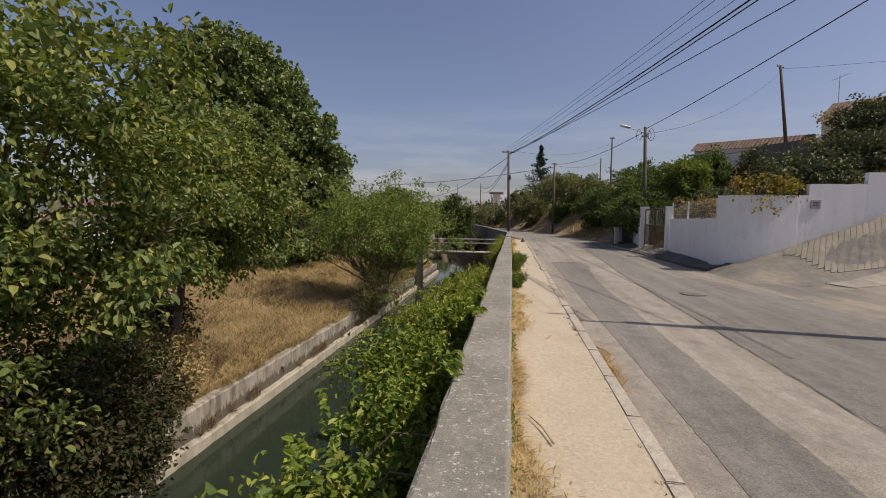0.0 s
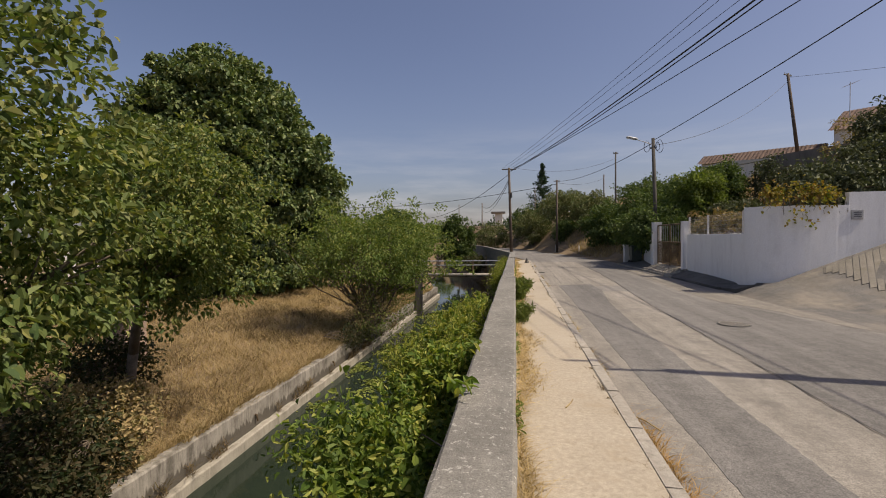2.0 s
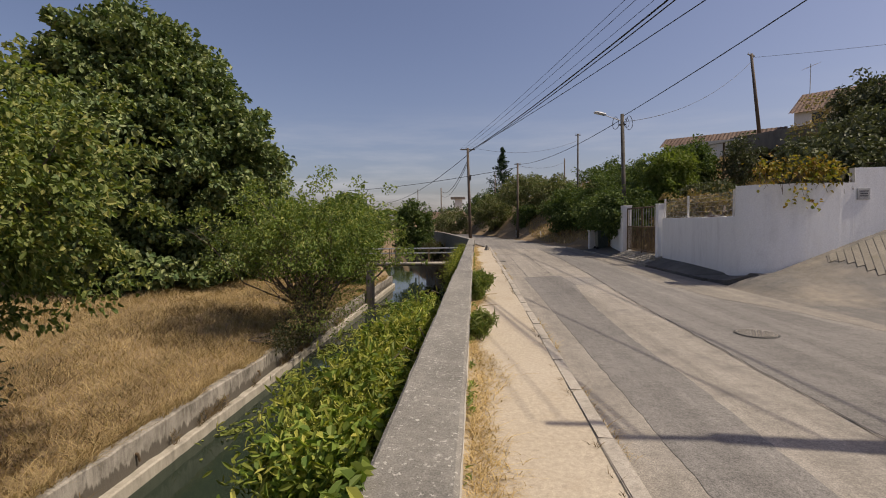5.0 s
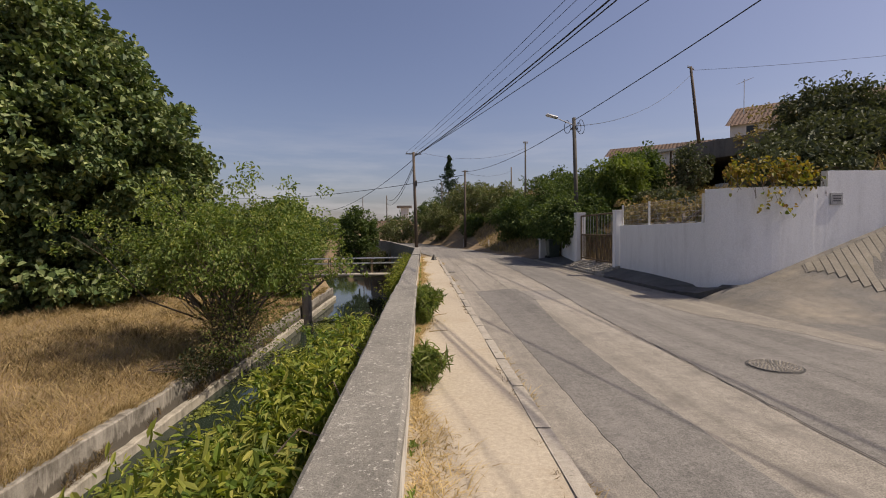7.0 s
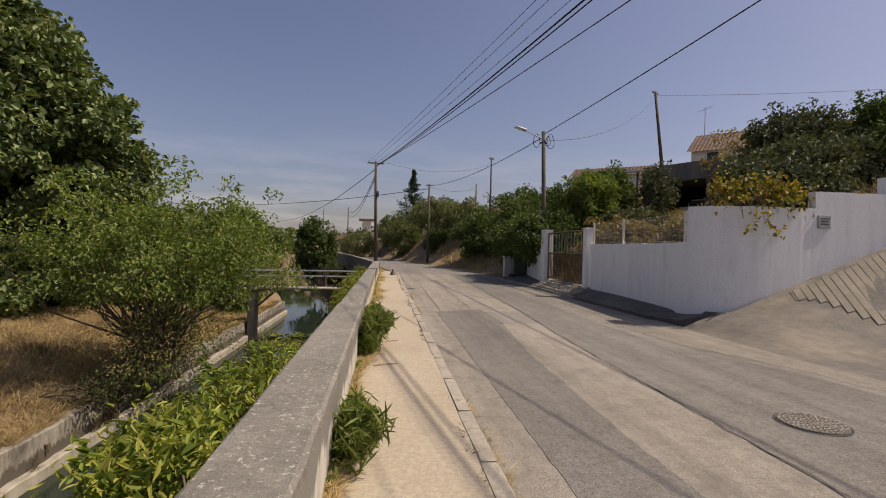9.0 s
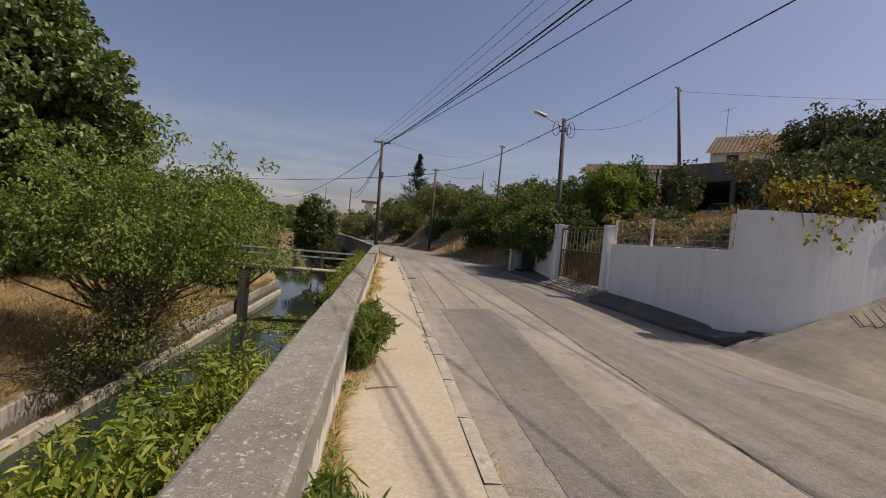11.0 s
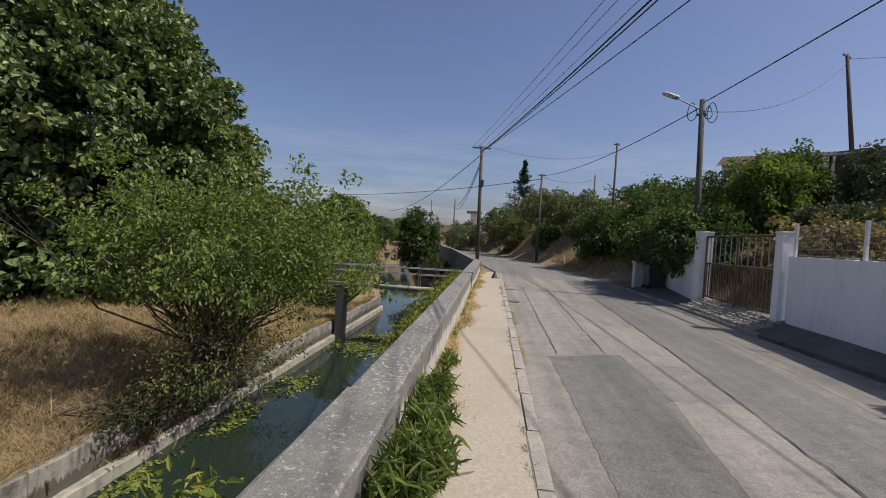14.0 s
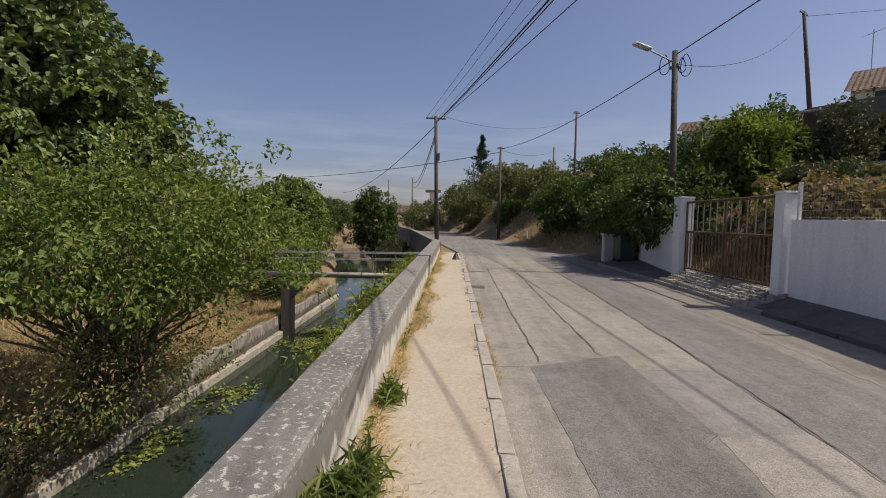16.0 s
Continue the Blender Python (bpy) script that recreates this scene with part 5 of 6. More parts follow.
tree("near_tree", (-9.2, 5.4, -2.4), (-8.2, 5.8, 0.0), (-6.6, 5.6, 2.3), (2.6, 3.6, 2.5), 420, 0.46, 66, (0.115, 0.068), M_ash, "leafy yellow-green tree leaning over the canal", trunk_r=0.16, n_limbs=20, seed=21, shell=0.4, floor=-1.6, droop=0.5, lump=0.42, bark=M_stem, more=(((-7.2, 4.4, 0.2), (2.2, 3.2, 2.0), 200),))
tree("near_tree", (-9.4, 12.4, -2.4), (-8.8, 12.2, 0.2), (-7.4, 11.5, 2.2), (2.1, 2.2, 2.3), 270, 0.42, 66, (0.115, 0.068), M_ash, "leafy yellow-green tree leaning over the canal", trunk_r=0.14, n_limbs=18, seed=22, shell=0.4, floor=-1.2, droop=0.5, lump=0.42, bark=M_stem)
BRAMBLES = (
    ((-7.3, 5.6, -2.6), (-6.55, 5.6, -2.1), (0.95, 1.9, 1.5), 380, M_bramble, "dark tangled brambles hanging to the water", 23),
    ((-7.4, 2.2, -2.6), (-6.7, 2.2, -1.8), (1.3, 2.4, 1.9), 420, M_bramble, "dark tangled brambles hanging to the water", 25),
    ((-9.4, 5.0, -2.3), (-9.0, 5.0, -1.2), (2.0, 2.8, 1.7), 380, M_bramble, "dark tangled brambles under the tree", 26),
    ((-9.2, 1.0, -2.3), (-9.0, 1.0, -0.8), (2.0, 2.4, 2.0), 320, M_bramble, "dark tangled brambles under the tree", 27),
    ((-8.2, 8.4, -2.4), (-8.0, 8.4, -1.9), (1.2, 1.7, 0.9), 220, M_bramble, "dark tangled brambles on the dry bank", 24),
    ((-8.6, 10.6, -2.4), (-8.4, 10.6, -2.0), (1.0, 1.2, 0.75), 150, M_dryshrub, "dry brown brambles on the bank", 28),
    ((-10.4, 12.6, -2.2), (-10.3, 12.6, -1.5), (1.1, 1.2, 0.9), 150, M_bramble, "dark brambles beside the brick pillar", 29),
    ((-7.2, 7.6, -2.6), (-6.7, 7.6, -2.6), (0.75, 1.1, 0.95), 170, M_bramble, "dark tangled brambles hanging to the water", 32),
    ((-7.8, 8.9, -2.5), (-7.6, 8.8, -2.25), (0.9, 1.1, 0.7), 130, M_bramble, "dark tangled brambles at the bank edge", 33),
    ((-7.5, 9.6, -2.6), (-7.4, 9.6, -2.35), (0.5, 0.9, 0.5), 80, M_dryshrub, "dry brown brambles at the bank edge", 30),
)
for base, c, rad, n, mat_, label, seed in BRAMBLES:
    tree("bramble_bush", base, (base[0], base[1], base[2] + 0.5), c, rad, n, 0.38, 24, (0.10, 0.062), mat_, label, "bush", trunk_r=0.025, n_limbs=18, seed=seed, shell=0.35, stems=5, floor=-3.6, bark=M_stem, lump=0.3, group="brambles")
for k, (x, y, r, h, s) in enumerate(((-12.6, 50, 2.8, 5.6, 31), (-13.8, 57, 3.0, 6.4, 32), (-17.5, 68, 3.6, 7.0, 33), (-18, 48, 3.4, 5.5, 34), (-22, 84, 4.2, 6.6, 35), (-28, 62, 5, 8.5, 36), (-25, 112, 4.5, 7.0, 37), (-20, 128, 5.0, 7.5, 38), (-31, 122, 5.0, 8.0, 39))):
    tree("canal_tree", (x, y, -2.2), (x, y, -0.6), (x, y, h * 0.5 - 1.6), (r, r, h * 0.5), 330, 0.7, 30, (0.32, 0.22), M_hedge if k % 2 == 0 else M_elm, "round green tree along the far canal bank", trunk_r=0.18, n_limbs=10, seed=s, shell=0.6, floor=-2.2, group="canal trees")
tree("canal_bush", (-6.6, 60, -2.6), (-6.6, 60, -1.0), (-6.6, 60, 1.3), (2.1, 2.2, 3.1), 300, 0.55, 36, (0.26, 0.14), M_hedge, "upright dark green bush on the canal edge", "bush", trunk_r=0.1, n_limbs=8, seed=41, shell=0.55, floor=-2.6)
tree("canal_bush", (-4.0, 55.0, -2.4), (-4.0, 55.0, -1.9), (-4.2, 55.0, -1.2), (1.2, 3.0, 0.9), 160, 0.4, 26, (0.16, 0.1), M_bramble, "dark low bush under the parapet", "bush", trunk_r=0.05, n_limbs=8, seed=42, shell=0.4, floor=-2.8)

for x, y, r, h, s in ((-8.6, 40.0, 1.4, 2.3, 43), (-9.6, 43.2, 1.7, 2.8, 44), (-10.2, 47.5, 1.8, 3.0, 45), (-11.2, 53.0, 2.2, 4.2, 46), (-13.0, 60.0, 2.4, 4.6, 47), (-8.3, 38.6, 0.9, 1.5, 48), (-10.6, 45.2, 2.2, 5.2, 49)):
    tree("canal_bush", (x, y, -2.6), (x, y, -2.0), (x, y, -2.6 + h * 0.5), (r, r * 1.2, h * 0.55), 170, 0.45, 28, (0.2, 0.12), M_elm, "leafy green bush on the far canal bank", "bush", trunk_r=0.06, n_limbs=8, seed=s, shell=0.45, floor=-2.7, lump=0.32, bark=M_stem, group="canal bushes")

# hillside planting
SHRUBS = (
    ("creeper", (8.8, 29.6, 0.2), (8.1, 30.4, 2.2), (1.2, 2.4, 1.15), M_hedge, "green creeper spilling over the low white wall", 360, 51),
    ("creeper", (9.6, 33.5, 0.5), (8.7, 34.2, 2.2), (1.7, 3.0, 1.25), M_hedge, "green creeper spreading over the verge", 360, 52),
    ("hill_shrub", (12.0, 36.0, 1.8), (12.0, 36.0, 3.8), (2.6, 2.6, 1.9), M_hedge, "dense dark green shrub on the slope", 330, 53),
    ("hill_shrub", (10.5, 41.0, 1.6), (10.6, 41.0, 3.3), (2.4, 3.2, 1.9), M_hedge, "dense dark green shrub on the slope", 330, 54),
    ("hill_shrub", (8.6, 46.0, 1.2), (9.0, 46.0, 2.7), (2.2, 3.0, 1.9), M_hedge, "dense dark green shrub on the slope", 300, 55),
    ("lime_shrub", (10.6, 29.6, 1.2), (10.4, 29.6, 3.9), (1.05, 1.0, 1.4), M_lime, "bright yellow-green shrub on the slope", 220, 56),
    ("hill_shrub", (11.3, 27.2, 1.8), (11.2, 27.2, 2.6), (1.2, 1.3, 0.8), M_olive, "grey-green shrub in the garden", 220, 58),
    ("hill_shrub", (11.0, 30.6, 1.5), (11.0, 30.6, 4.2), (0.9, 0.8, 1.2), M_hedge, "dark green shrub before the lean-to", 220, 76),
    ("hill_shrub", (12.2, 31.4, 2.3), (12.2, 31.4, 4.6), (1.15, 1.0, 1.25), M_hedge, "dark green shrub before the lean-to", 260, 57),
    ("bare_shrub", (14.2, 30.6, 2.8), (14.4, 30.6, 4.7), (1.0, 0.9, 1.1), M_olive, "thin grey shrub with bare twisting branches", 60, 77),
    ("hill_shrub", (18.6, 29.4, 3.4), (18.6, 29.4, 4.9), (1.3, 1.2, 1.4), M_olive, "grey-green shrub beside the carport", 220, 78),
    ("dry_shrub", (10.0, 25.6, 1.0), (10.0, 25.6, 2.0), (1.2, 1.6, 0.8), M_dryshrub, "dry brown shrub behind the gate", 200, 59),
    ("dry_shrub", (10.4, 22.0, 1.8), (10.6, 22.0, 2.15), (0.9, 1.2, 0.4), M_dryshrub, "dry brown shrub in the garden", 200, 60),
    ("hill_shrub", (11.2, 19.6, 2.2), (11.2, 19.6, 3.3), (1.5, 1.3, 0.9), M_olive, "grey-green shrub behind the white wall", 200, 61),
    ("olive_tree", (17.9, 25.8, 4.4), (17.9, 25.8, 6.1), (1.8, 1.8, 1.5), M_olive, "round grey-green olive tree above the wall", 480, 62),
    ("olive_tree", (20.7, 24.6, 5.4), (20.7, 24.6, 6.5), (1.4, 1.4, 1.6), M_hedge, "dark evergreen tree above the wall", 380, 63),
    ("hill_shrub", (14.5, 22.0, 3.2), (14.5, 22.0, 4.4), (1.7, 1.6, 1.0), M_olive, "grey-green shrub behind the white wall", 220, 64),
    ("hill_shrub", (17.5, 20.2, 4.0), (17.5, 20.2, 5.2), (1.8, 1.5, 1.2), M_hedge, "dark shrub behind the white wall", 220, 65),
    ("bare_shrub", (19.0, 30.5, 4.5), (19.0, 30.5, 6.3), (1.9, 1.7, 1.6), M_dryshrub, "thin twiggy tree with few leaves", 70, 66),
    ("cane_clump", (7.2, 64.0, 1.6), (7.0, 64.0, 3.6), (3.4, 3.0, 2.2), M_cane, "tall pale green cane on the slope", 300, 67),
    ("cane_clump", (-3.5, 82.0, 0.6), (-3.5, 82.0, 2.6), (3.0, 3.0, 2.0), M_cane, "tall pale green cane on the slope", 240, 72),
    ("hill_shrub", (2.5, 80.0, 2.0), (2.5, 80.0, 3.6), (3.6, 3.0, 2.2), M_hedge, "dense dark green shrub on the slope", 280, 73),
    ("cane_clump", (8.5, 78.0, 2.4), (8.5, 78.0, 4.2), (4.0, 3.0, 2.4), M_cane, "tall pale green cane on the slope", 280, 74),
    ("hill_shrub", (16.0, 60.0, 4.0), (16.0, 60.0, 5.6), (4.0, 4.0, 1.8), M_hedge, "dense dark green shrub on the slope", 280, 75),
    ("cane_clump", (3.0, 70.0, 0.8), (3.0, 70.0, 3.2), (2.6, 2.6, 2.2), M_cane, "tall pale green cane on the slope", 260, 68),
    ("cane_clump", (9.0, 56.0, 2.0), (9.0, 56.0, 3.4), (2.4, 2.8, 1.7), M_cane, "tall pale green cane on the slope", 240, 69),
    ("hill_shrub", (5.8, 59.5, 0.6), (6.3, 59.5, 1.5), (1.4, 1.6, 1.3), M_hedge, "dark shrub at the foot of the slope", 160, 70),
    ("hill_shrub", (14.0, 46.0, 3.6), (14.0, 46.0, 5.0), (2.8, 3.2, 1.5), M_hedge, "dense dark green shrub on the slope", 280, 71),
)
for nm, base, c, rad, mat_, label, n, seed in SHRUBS:
    far = base[1] > 40
    if far:
        lift = float(land(base[0], base[1])) - base[2]
        base, c = (base[0], base[1], base[2] + lift), (c[0], c[1], c[2] + lift)
    tree(nm, base, (base[0], base[1], (base[2] + c[2]) / 2), c, rad, n, 0.45 if not far else 0.6, 30, (0.16, 0.09) if not far else (0.24, 0.12), mat_, label, "tree" if "tree" in nm else "shrub", trunk_r=0.08, n_limbs=10, seed=seed, shell=0.5, floor=base[2] - 0.3, bark=M_stem, lump=0.3, group="hillside shrubs")


def conifer(x, y, z0, z1, r, seed, label):
    rng = np.random.default_rng(seed)
    e = thing("cypress", x, y, z0, label, "tree")
    bm = bmesh.new()
    rod(bm, (x, y, z0 - 0.2), (x, y, z1), 0.22, 0.03, 8)
    part("trunk", bm, M_bark, e)
    p, o = [], []
    for k in range(15):
        t = k / 14
        z = z0 + (z1 - z0) * (0.1 + 0.88 * t)
        rr = r * (1 - t) ** 0.95 + 0.12
        for b in range(9):
            a = rng.uniform(0, 6.28)
            zb = z + rng.normal(0, 0.45)
            rb = rr * rng.uniform(0.6, 1.15)
            for s in np.linspace(0.15, 1, 26):
                d = np.array([math.cos(a), math.sin(a), -0.15 + 0.35 * s])
                p.append(np.array([x, y, zb]) + d * rb * s + rng.normal(0, 0.12, 3))
                o.append(d)
    under(leaves("crown", np.array(p), np.array(o), 0.5, 0.15, M_conifer, rng), e)


conifer(5.5, 94.7, float(land(5.5, 94.7)), 15.2, 4.6, 81, "dark pointed conifer on the far hill")

# the far wooded horizon
rng = np.random.default_rng(90)
p, o = [], []
for k in range(900):
    a = rng.uniform(-0.55, 0.35)
    dist = rng.uniform(260, 420)
    x, y = dist * math.sin(a) - 20, dist * math.cos(a)
    h = rng.uniform(0, 1) * (7 + 5 * math.sin(a * 9) + 3 * math.sin(a * 23))
    off = rng.normal(0, 1, (34, 3)) * np.array([4.0, 4.0, 1.8])
    p.append(np.array([x, y, -1 + h]) + off)
    o.append(off)
tagged(leaves("far_woods", np.concatenate(p), np.concatenate(o) * 0.1, 2.4, 1.6, M_farwood, rng), "hazy far woods along the horizon", "woods", kind="stuff")

# ---- vine over the canal side of the parapet ----


def parapet_vine():
    rng = np.random.default_rng(101)
    e = thing("ivy_vine", -0.6, 6, 0, "lush green vine hanging from the parapet over the canal", "vine")
    n = 880
    y = rng.uniform(-3.0, 14.3, n)
    t = rng.uniform(0, 1, n)
    low = 1 - ease((y - 4.0) / 5.0)
    reach = 0.86 + 0.28 * np.sin(y * 1.3) + 0.28 * np.sin(y * 3.1 + 1) + 0.2 * np.sin(y * 7.3) + 0.22 * ease((y - 7.0) / 3.5)
    x = -0.25 - reach * t + rng.normal(0, 0.06, n)
    z = 0.12 + 0.10 * low - 0.75 * low * (1 - t) ** 1.5 - 0.25 * ease((y - 9.0) / 3.0) + 0.15 * np.sin(y * 1.9 + 2 * x) + 0.18 * np.sin(y * 4.3 - 3 * x) + 0.09 * np.sin(y * 9.7) - 0.28 * t - 0.55 * t ** 4 + rng.normal(0, 0.09, n)
    c = np.stack([x, y, z], 1)
    more = 480
    y2, t2 = rng.uniform(-3.0, 13.8, more), rng.uniform(0, 1, more)
    c2 = np.stack([-0.35 - 0.85 * rng.uniform(0, 1, more), y2, -0.5 - 3.0 * t2], 1)
    c = np.concatenate([c, c2])
    sp = 60
    y3 = rng.uniform(18.5, 29.0, sp)
    c = np.concatenate([c, np.stack([-0.08 - 0.18 * rng.uniform(0, 1, sp), y3, 0.5 - 0.6 * rng.uniform(0, 1, sp)], 1)])
    off = rng.normal(0, 1, (len(c), 62, 3)) * 0.125
    p = (c[:, None] + off).reshape(-1, 3)
    o = off * 3 + np.array([-0.1, 0, 0.25])
    keep = (p[:, 0] < -0.05) | (p[:, 2] > 0.72)
    p, o = p[keep], o.reshape(-1, 3)[keep]
    wide = rng.uniform(0, 1, len(p)) < 0.55
    pale = rng.uniform(0, 1, len(p)) < 0.8 * ease((p[:, 1] - 6.0) / 4.0)
    under(leaves("foliage", p[wide & ~pale], o[wide & ~pale], 0.068, 0.05, M_vine, rng, 0.5, 0.7), e)
    under(leaves("pale_foliage", np.concatenate([p[pale] + rng.normal(0, 0.06 * k, (pale.sum(), 3)) - np.array([0.03, 0, 0.04]) * k for k in range(3)]), np.concatenate([o[pale]] * 3), 0.09, 0.025, M_palevine, rng, 0.4, 0.7), e, "yellowing ivy leaves")
    under(leaves("narrow_foliage", p[~wide & ~pale], o[~wide & ~pale], 0.078, 0.028, M_vine, rng, 0.35, 0.6), e)
    # long sprays that stand out of the mass
    q, w = [], []
    for k in range(120):
        yy, side = rng.uniform(-2.5, 14), rng.uniform(0, 1)
        s0 = np.array([-0.3 - 0.75 * side, yy, 0.30 - 0.3 * side])
        way = np.array([-0.35 * side - 0.1, rng.normal(0, 0.6), rng.uniform(0.3, 0.9)])
        ln = rng.uniform(0.2, 0.5)
        for t_ in np.linspace(0.1, 1, 13):
            for s_ in (-1, 1):
                q.append(s0 + way * ln * t_ + np.array([0, 0, -0.18 * ln * t_ * t_]) + rng.normal(0, 0.015, 3))
                w.append(way + np.cross(way, (0, 0, 1)) * s_ * 1.2)
    under(leaves("sprays", np.array(q), np.array(w), 0.075, 0.036, M_vine, rng, 0.3, 0.35), e)
    for k in range(60):
        bm = bmesh.new()
        yy = rng.uniform(-2.5, 14)
        a = Vector((-0.05, yy, rng.uniform(-1.5, 0.3)))
        b = a + Vector((-rng.uniform(0.3, 0.8), rng.normal(0, 0.35), rng.uniform(-0.4, 0.25)))
        k2 = a.lerp(b, 0.5) + Vector((0, 0, 0.2))
        bent(bm, [a, k2, b], 0.009, 0.004, 4)
        part("stem", bm, M_stem, e)
    # shoots that creep over the coping
    for yy, reach in ((4.9, 0.16), (3.1, 0.12), (1.4, 0.2), (6.2, 0.1)):
        q = []
        for k in range(26):
            q.append((-0.06 + reach * rng.uniform(0, 1), yy + rng.normal(0, 0.09), 0.73 + rng.uniform(0, 0.05)))
        under(leaves("shoot", np.array(q), rng.normal(0, 0.4, (len(q), 3)) + np.array([0.7, 0, 0]), 0.09, 0.04, M_vine, rng, 0.2, 0.5), e)


parapet_vine()


def autumn_vine():
    rng = np.random.default_rng(102)
    e = thing("autumn_vine", 8.5, 17.6, 2.6, "yellowing grape vine hanging over the white wall", "vine")
    c = []
    for k in range(52):
        x = rng.uniform(7.8, 9.75)
        over = rng.uniform(0, 1) ** 2
        y = 17.66 - 0.35 * (x - 7.75) if x < 8.6 else 17.4
        drop = (0.55 * math.exp(-((x - 8.3) / 0.3) ** 2) + 0.4 * math.exp(-((x - 8.9) / 0.25) ** 2) + 0.15)
        c.append((x, y - 0.2 + 0.5 * rng.uniform(0, 1), 2.85 + 0.35 * rng.uniform(0, 1) * (1.2 - abs(x - 8.65) / 1.6)) if over < 0.5 else (x, y - 0.36, 2.7 - drop * rng.uniform(0, 1)))
    c = np.array(c)
    off = rng.normal(0, 1, (len(c), 15, 3)) * 0.12
    p = (c[:, None] + off).reshape(-1, 3)
    under(leaves("foliage", p, (off * 3 + np.array([0, -0.6, 0])).reshape(-1, 3), 0.10, 0.08, M_autumn, rng, 0.5, 0.5), e)
    for k in range(22):
        bm = bmesh.new()
        x = rng.uniform(7.8, 9.9)
        bent(bm, [(x, 17.55, 2.68), (x + rng.normal(0, 0.2), 17.36, 2.92), (x + rng.normal(0, 0.2), 17.16, 2.68 - rng.uniform(0, 0.4))], 0.008, 0.004, 4)
        part("stem", bm, M_stem, e)


autumn_vine()


def weed(x, y, h, r, seed, stems=26):
    """A clump of tall feathery weed at the foot of the parapet."""
    rng = np.random.default_rng(seed)
    e = thing("weed_clump", x, y, 0.12, "tall feathery green weed against the parapet", "weed", "weeds along the parapet")
    bm = bmesh.new()
    p, o = [], []
    for k in range(stems):
        a = rng.uniform(-1.5, 1.5)
        d = np.array([abs(math.cos(a)) * rng.uniform(0.1, 1), math.sin(a) * rng.uniform(0.2, 1), 0])
        hh = h * rng.uniform(0.55, 1.0)
        b = np.array([x + rng.normal(0, 0.04), y + rng.normal(0, 0.12), 0.1])
        pts = [b + d * r * t ** 1.6 + np.array([0, 0, hh * (t - 0.28 * t * t)]) for t in np.linspace(0, 1, 6)]
        bent(bm, [Vector(q) for q in pts], 0.006, 0.002, 4)
        for t in np.linspace(0.15, 1, 24):
            q = b + d * r * t ** 1.6 + np.array([0, 0, hh * (t - 0.28 * t * t)])
            for s in range(3):
                p.append(q + rng.normal(0, 0.035, 3))
                o.append(rng.normal(0, 0.7, 3) + d * 0.5 + np.array([0, 0, 0.1]))
    part("stems", bm, M_weed, e)
    p = np.array(p)
    p[:, 0] = np.maximum(p[:, 0], 0.40)
    under(leaves("leaves", p, np.array(o), 0.14, 0.015, M_weed, rng, 0.15, 0.25), e)


weed(0.46, 14.3, 0.74, 0.32, 111, 40)
weed(0.45, 15.05, 0.66, 0.32, 112, 30)
weed(0.44, 16.0, 0.60, 0.3, 114, 26)
weed(0.45, 11.25, 0.52, 0.32, 113, 22)
weed(0.44, 17.9, 0.2, 0.14, 116, 7)

# ---- grass and straw ----
rng = np.random.default_rng(119)
n = 3000
y = rng.uniform(1.0, 30, n)
keep = np.sin(y * 2.3) + np.sin(y * 5.1 + 2) + 0.8 * np.sin(y * 11.3) + rng.normal(0, 0.5, n) > 0.7
fringe = np.stack([0.385 + np.abs(rng.normal(0, 0.028, n)), y, 0.13 + np.abs(rng.normal(0, 0.04, n))], 1)[keep]
tagged(leaves("low_weeds", fringe, rng.normal(0, 0.5, (len(fringe), 3)) + np.array([0.5, 0, 0.5]), 0.06, 0.016, M_weed, rng, 0.0, 0.4), "low green weeds along the parapet foot", "weeds", kind="stuff")
rng = np.random.default_rng(120)
n = 95000
x = -6.95 - 11.0 * rng.uniform(0, 1, n) ** 1.15
y = rng.uniform(3, 42, n)
dens = np.array([0.5 + 0.5 * noise.noise(Vector((a * 0.5, b * 0.5, 3.3))) for a, b in zip(x, y)])
keep = rng.uniform(0, 1, n) < 0.35 + dens * 0.9
blades("bank_grass", np.stack([x[keep], y[keep]], 1), land, 0.33, 0.009, M_straw, rng, 1.25, label="dry straw-coloured grass on the canal bank", category="grass")
n = 26000
x, y = -17.0 - 14.0 * rng.uniform(0, 1, n), rng.uniform(16, 46, n)
blades("far_bank_grass", np.stack([x, y], 1), land, 0.45, 0.018, M_straw, rng, 0.8, label="dry grass further up the bank", category="grass")
n = 30000
x = -7.0 - 9.5 * rng.uniform(0, 1, n)
y = rng.uniform(8, 40, n)
dens = np.array([noise.noise(Vector((a_ * 0.55, b_ * 0.4, 9.1))) + 0.5 * noise.noise(Vector((a_ * 1.7, b_ * 1.7, 2.1))) for a_, b_ in zip(x, y)])
keep = dens > 0.24
blades("brown_grass", np.stack([x[keep], y[keep]], 1), land, 0.40, 0.011, M_darkstraw, rng, 1.1, label="darker brown tufts in the dry grass", category="grass")
n = 45000
x, y = rng.uniform(6.0, 24, n), rng.uniform(17.8, 75, n)
keep = np.where(y < 22.6, x > 8.9, x - shift(y) > np.where(y > 40, 7.5, 8.4)) & ~((y > 22.4) & (y < 28.3) & (x < 8.3))
blades("hill_grass", np.stack([x[keep], y[keep]], 1), land, 0.45, 0.016, M_straw, rng, 0.5, label="dry grass on the gardens and slope", category="grass")
n = 42000
y = rng.uniform(-4, 36, n)
edge = 0.40 + np.abs(rng.normal(0, 0.12, n)) * (0.6 + 0.5 * np.sin(y * 0.9) + 0.4 * np.sin(y * 2.7 + 1))
blades("path_straw", np.stack([edge, y], 1), lambda a, b: 0.115 + 0 * a, 0.07, 0.004, M_strawlow, rng, 1.6, label="short straw along the parapet foot", category="grass")
n = 5000
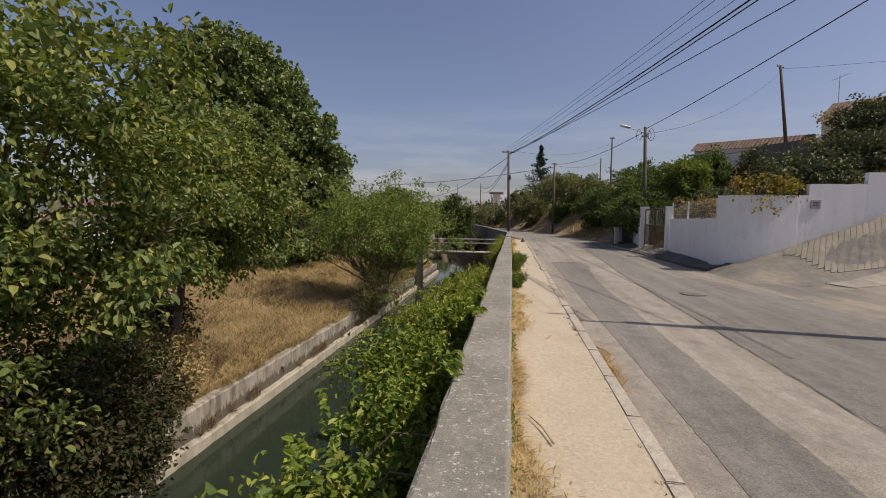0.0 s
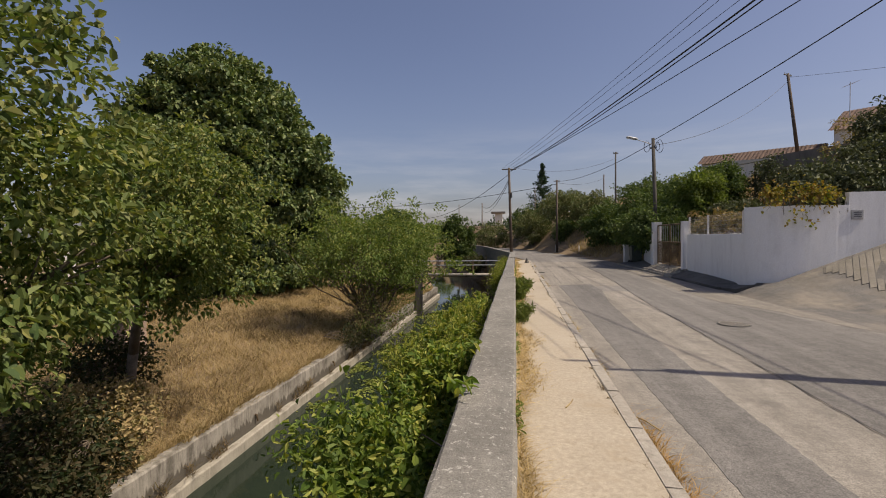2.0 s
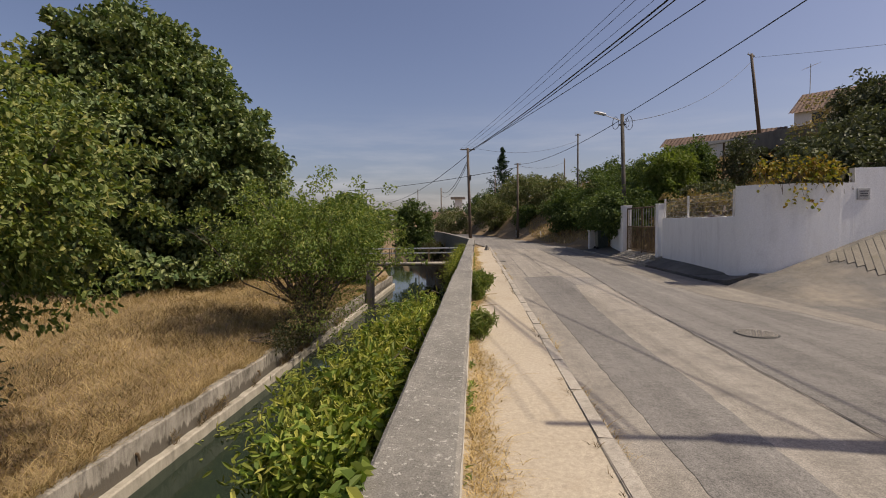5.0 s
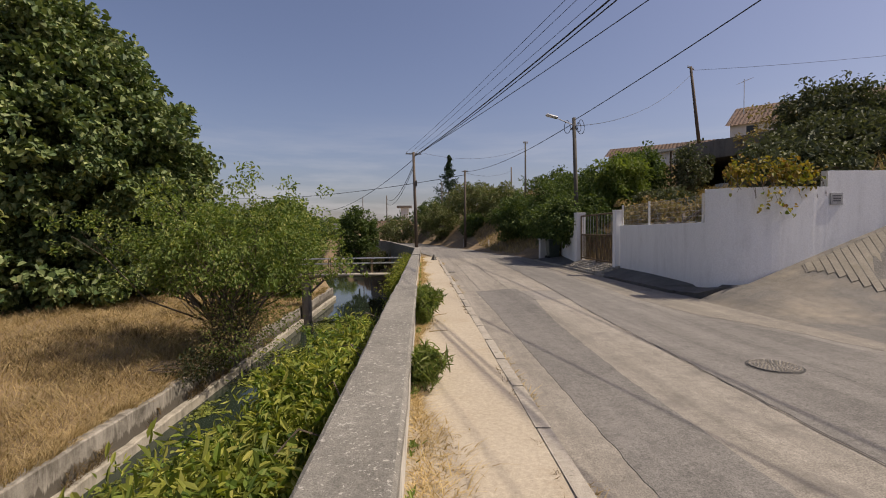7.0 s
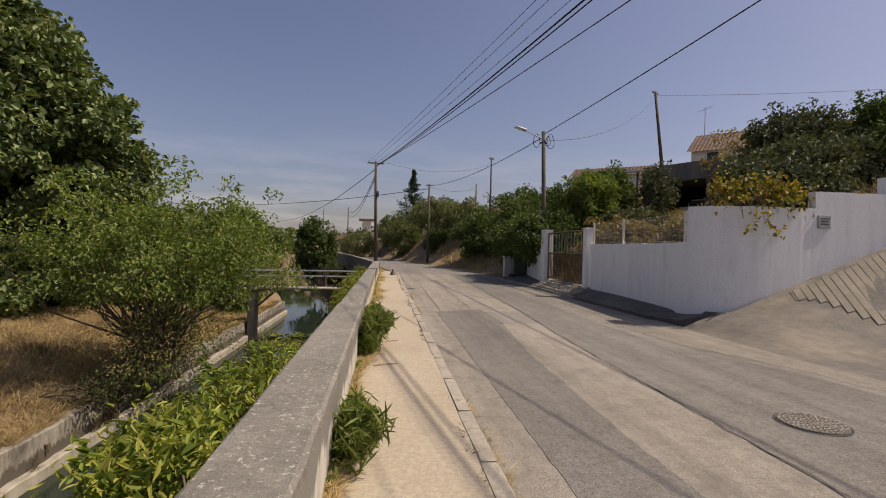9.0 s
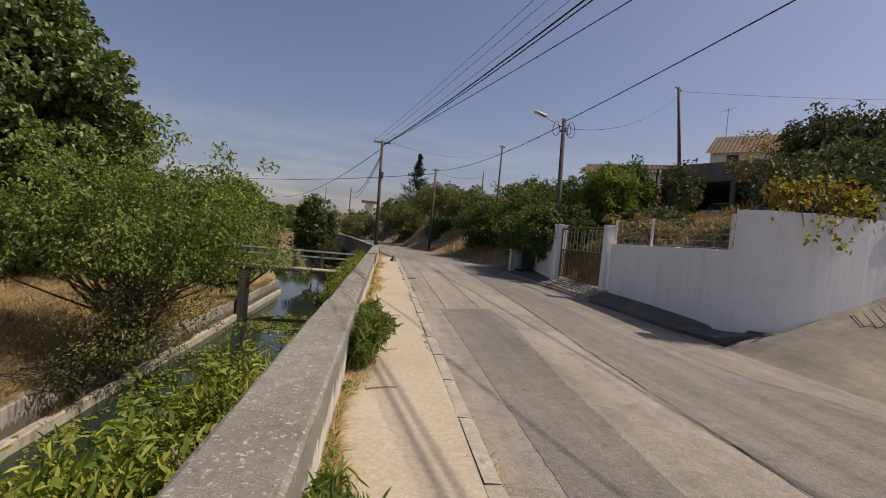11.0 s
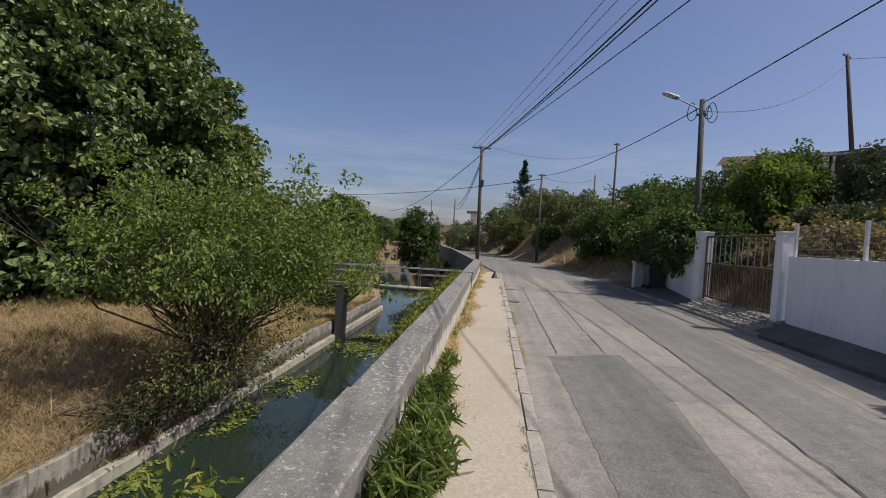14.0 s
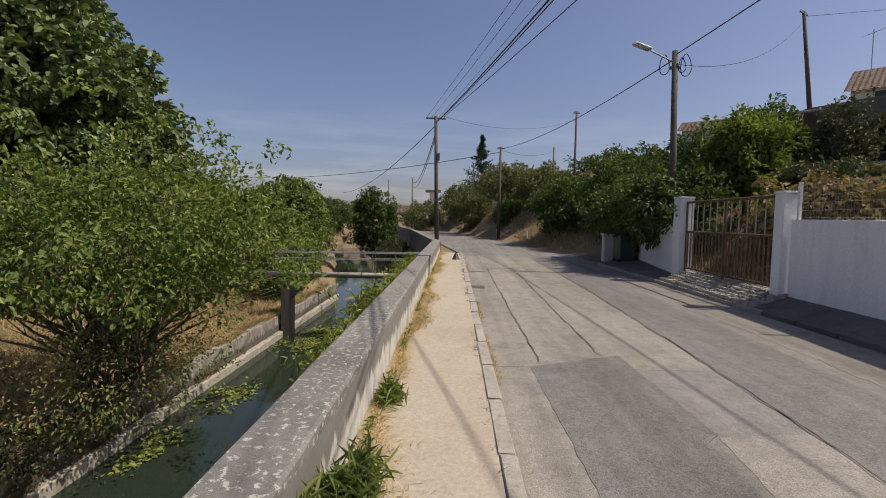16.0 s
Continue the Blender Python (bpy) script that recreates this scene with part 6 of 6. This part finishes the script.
y = rng.uniform(-4, 36, n)
keep = np.sin(y * 2.9) + np.sin(y * 7.1 + 1) + np.sin(y * 17.0) > 0.4
blades("kerb_weeds", np.stack([1.325 - np.abs(rng.normal(0, 0.02, n)), y], 1)[keep], lambda a, b: 0.115 + 0 * a, 0.04, 0.004, M_darkstraw, rng, 1.2, label="brown tufts between path and kerb", category="grass")
n = 7000
y = rng.uniform(-4, 36, n)
keep = np.sin(y * 1.7) + np.sin(y * 0.63 + 1) > 0.35
blades("kerb_straw", np.stack([1.475 + np.abs(rng.normal(0, 0.035, n)), y], 1)[keep], lambda a, b: 0.005 + 0 * a, 0.07, 0.004, M_strawlow, rng, 1.3, label="dry weeds in the gutter", category="grass")


n = 600
y = rng.normal(5.75, 0.42, n)
blades("gutter_tuft", np.stack([1.50 + np.abs(rng.normal(0, 0.05, n)) * (1 - 0.2 * (y - 5)), y], 1), lambda a, b: 0.005 + 0 * a, 0.075, 0.004, M_rustgrass, rng, 1.6, label="rusty dry grass lying in the gutter", category="grass")


def twigs():
    r = random.Random(5)
    for x, y, l, a in ((0.62, 3.6, 0.5, 1.9), (1.62, 2.9, 0.45, 2.2), (0.75, 15.0, 0.4, 0.6), (0.72, 13.6, 0.3, 0.3), (0.9, 6.5, 0.25, 1.2), (1.58, 6.4, 0.4, 2.0)):
        bm = bmesh.new()
        z = 0.13 if x < 1.4 else 0.015
        d = Vector((math.cos(a), math.sin(a), 0)) * l / 2
        c = Vector((x, y, z))
        bent(bm, [c - d, c + Vector((0.015, 0.01, 0.006)), c + d], 0.008, 0.004, 5)
        tagged(from_bm("straw_stalk", bm, M_straw), "dry straw stalk lying on the ground", "stalk", "stalks on the ground")


twigs()

# dry scrub rooted in the joint of the bank wall
n = 5200
y = rng.uniform(4, 32, n)
keep = np.sin(y * 1.1 + 2) + np.sin(y * 2.7) + 0.7 * np.sin(y * 6.3 + 1) > 0.5
blades("wall_scrub", np.stack([-6.66 + 0.05 * rng.uniform(0, 1, n), y], 1)[keep], lambda a_, b_: -3.42 + 0.3 * rng.uniform(0, 1, len(a_)) ** 2, 0.14, 0.008, M_darkstraw, rng, 1.3, label="brown scrub growing from the joint of the bank wall", category="grass")

# grass hanging over the top of the bank wall
n = 16000
y = rng.uniform(-2, 44, n)
x = -6.98 - 0.35 * rng.uniform(0, 1, n) ** 1.5 + 0.16 * (np.sin(y * 1.7) > 0.1)
blades("edge_grass", np.stack([x, y], 1), lambda a_, b_: -2.76 + 0 * a_, 0.26, 0.008, M_straw, rng, 0.9, label="dry grass hanging over the bank wall", category="grass")

# ---- algae on the water: ragged rafts of small floating leaves ----
rng = np.random.default_rng(140)
rafts = []
for x, y, rx, ry in ((-4.0, 35.0, 2.0, 1.5), (-6.0, 20.8, 0.4, 0.9), (-5.6, 27.6, 0.6, 1.0), (-3.2, 31.0, 0.5, 0.7), (-4.6, 33.2, 1.6, 0.9), (-5.9, 24.3, 0.4, 0.9), (-6.0, 16.4, 0.3, 0.8), (-5.0, 18.6, 0.5, 0.9), (-2.2, 14.6, 0.7, 1.6)):
    n = int(900 * rx * ry) + 120
    p = np.stack([x + rx * 0.55 * rng.normal(0, 1, n), y + ry * 0.55 * rng.normal(0, 1, n), WATER + 0.015 + 0.02 * rng.uniform(0, 1, n)], 1)
    thin = np.sin(p[:, 0] * 5 + y) + np.sin(p[:, 1] * 4.3 + x) + np.sin(p[:, 0] * 11 - p[:, 1] * 9) > -0.5
    rafts.append(p[thin & (p[:, 0] > -6.45)])
p = np.concatenate(rafts)
tagged(leaves("algae", p, rng.normal(0, 1, (len(p), 3)) * np.array([1, 1, 0.03]), 0.11, 0.08, M_float, rng, 0.0, 0.02, 0.05), "ragged yellow-green algae floating on the water", "algae", kind="stuff")
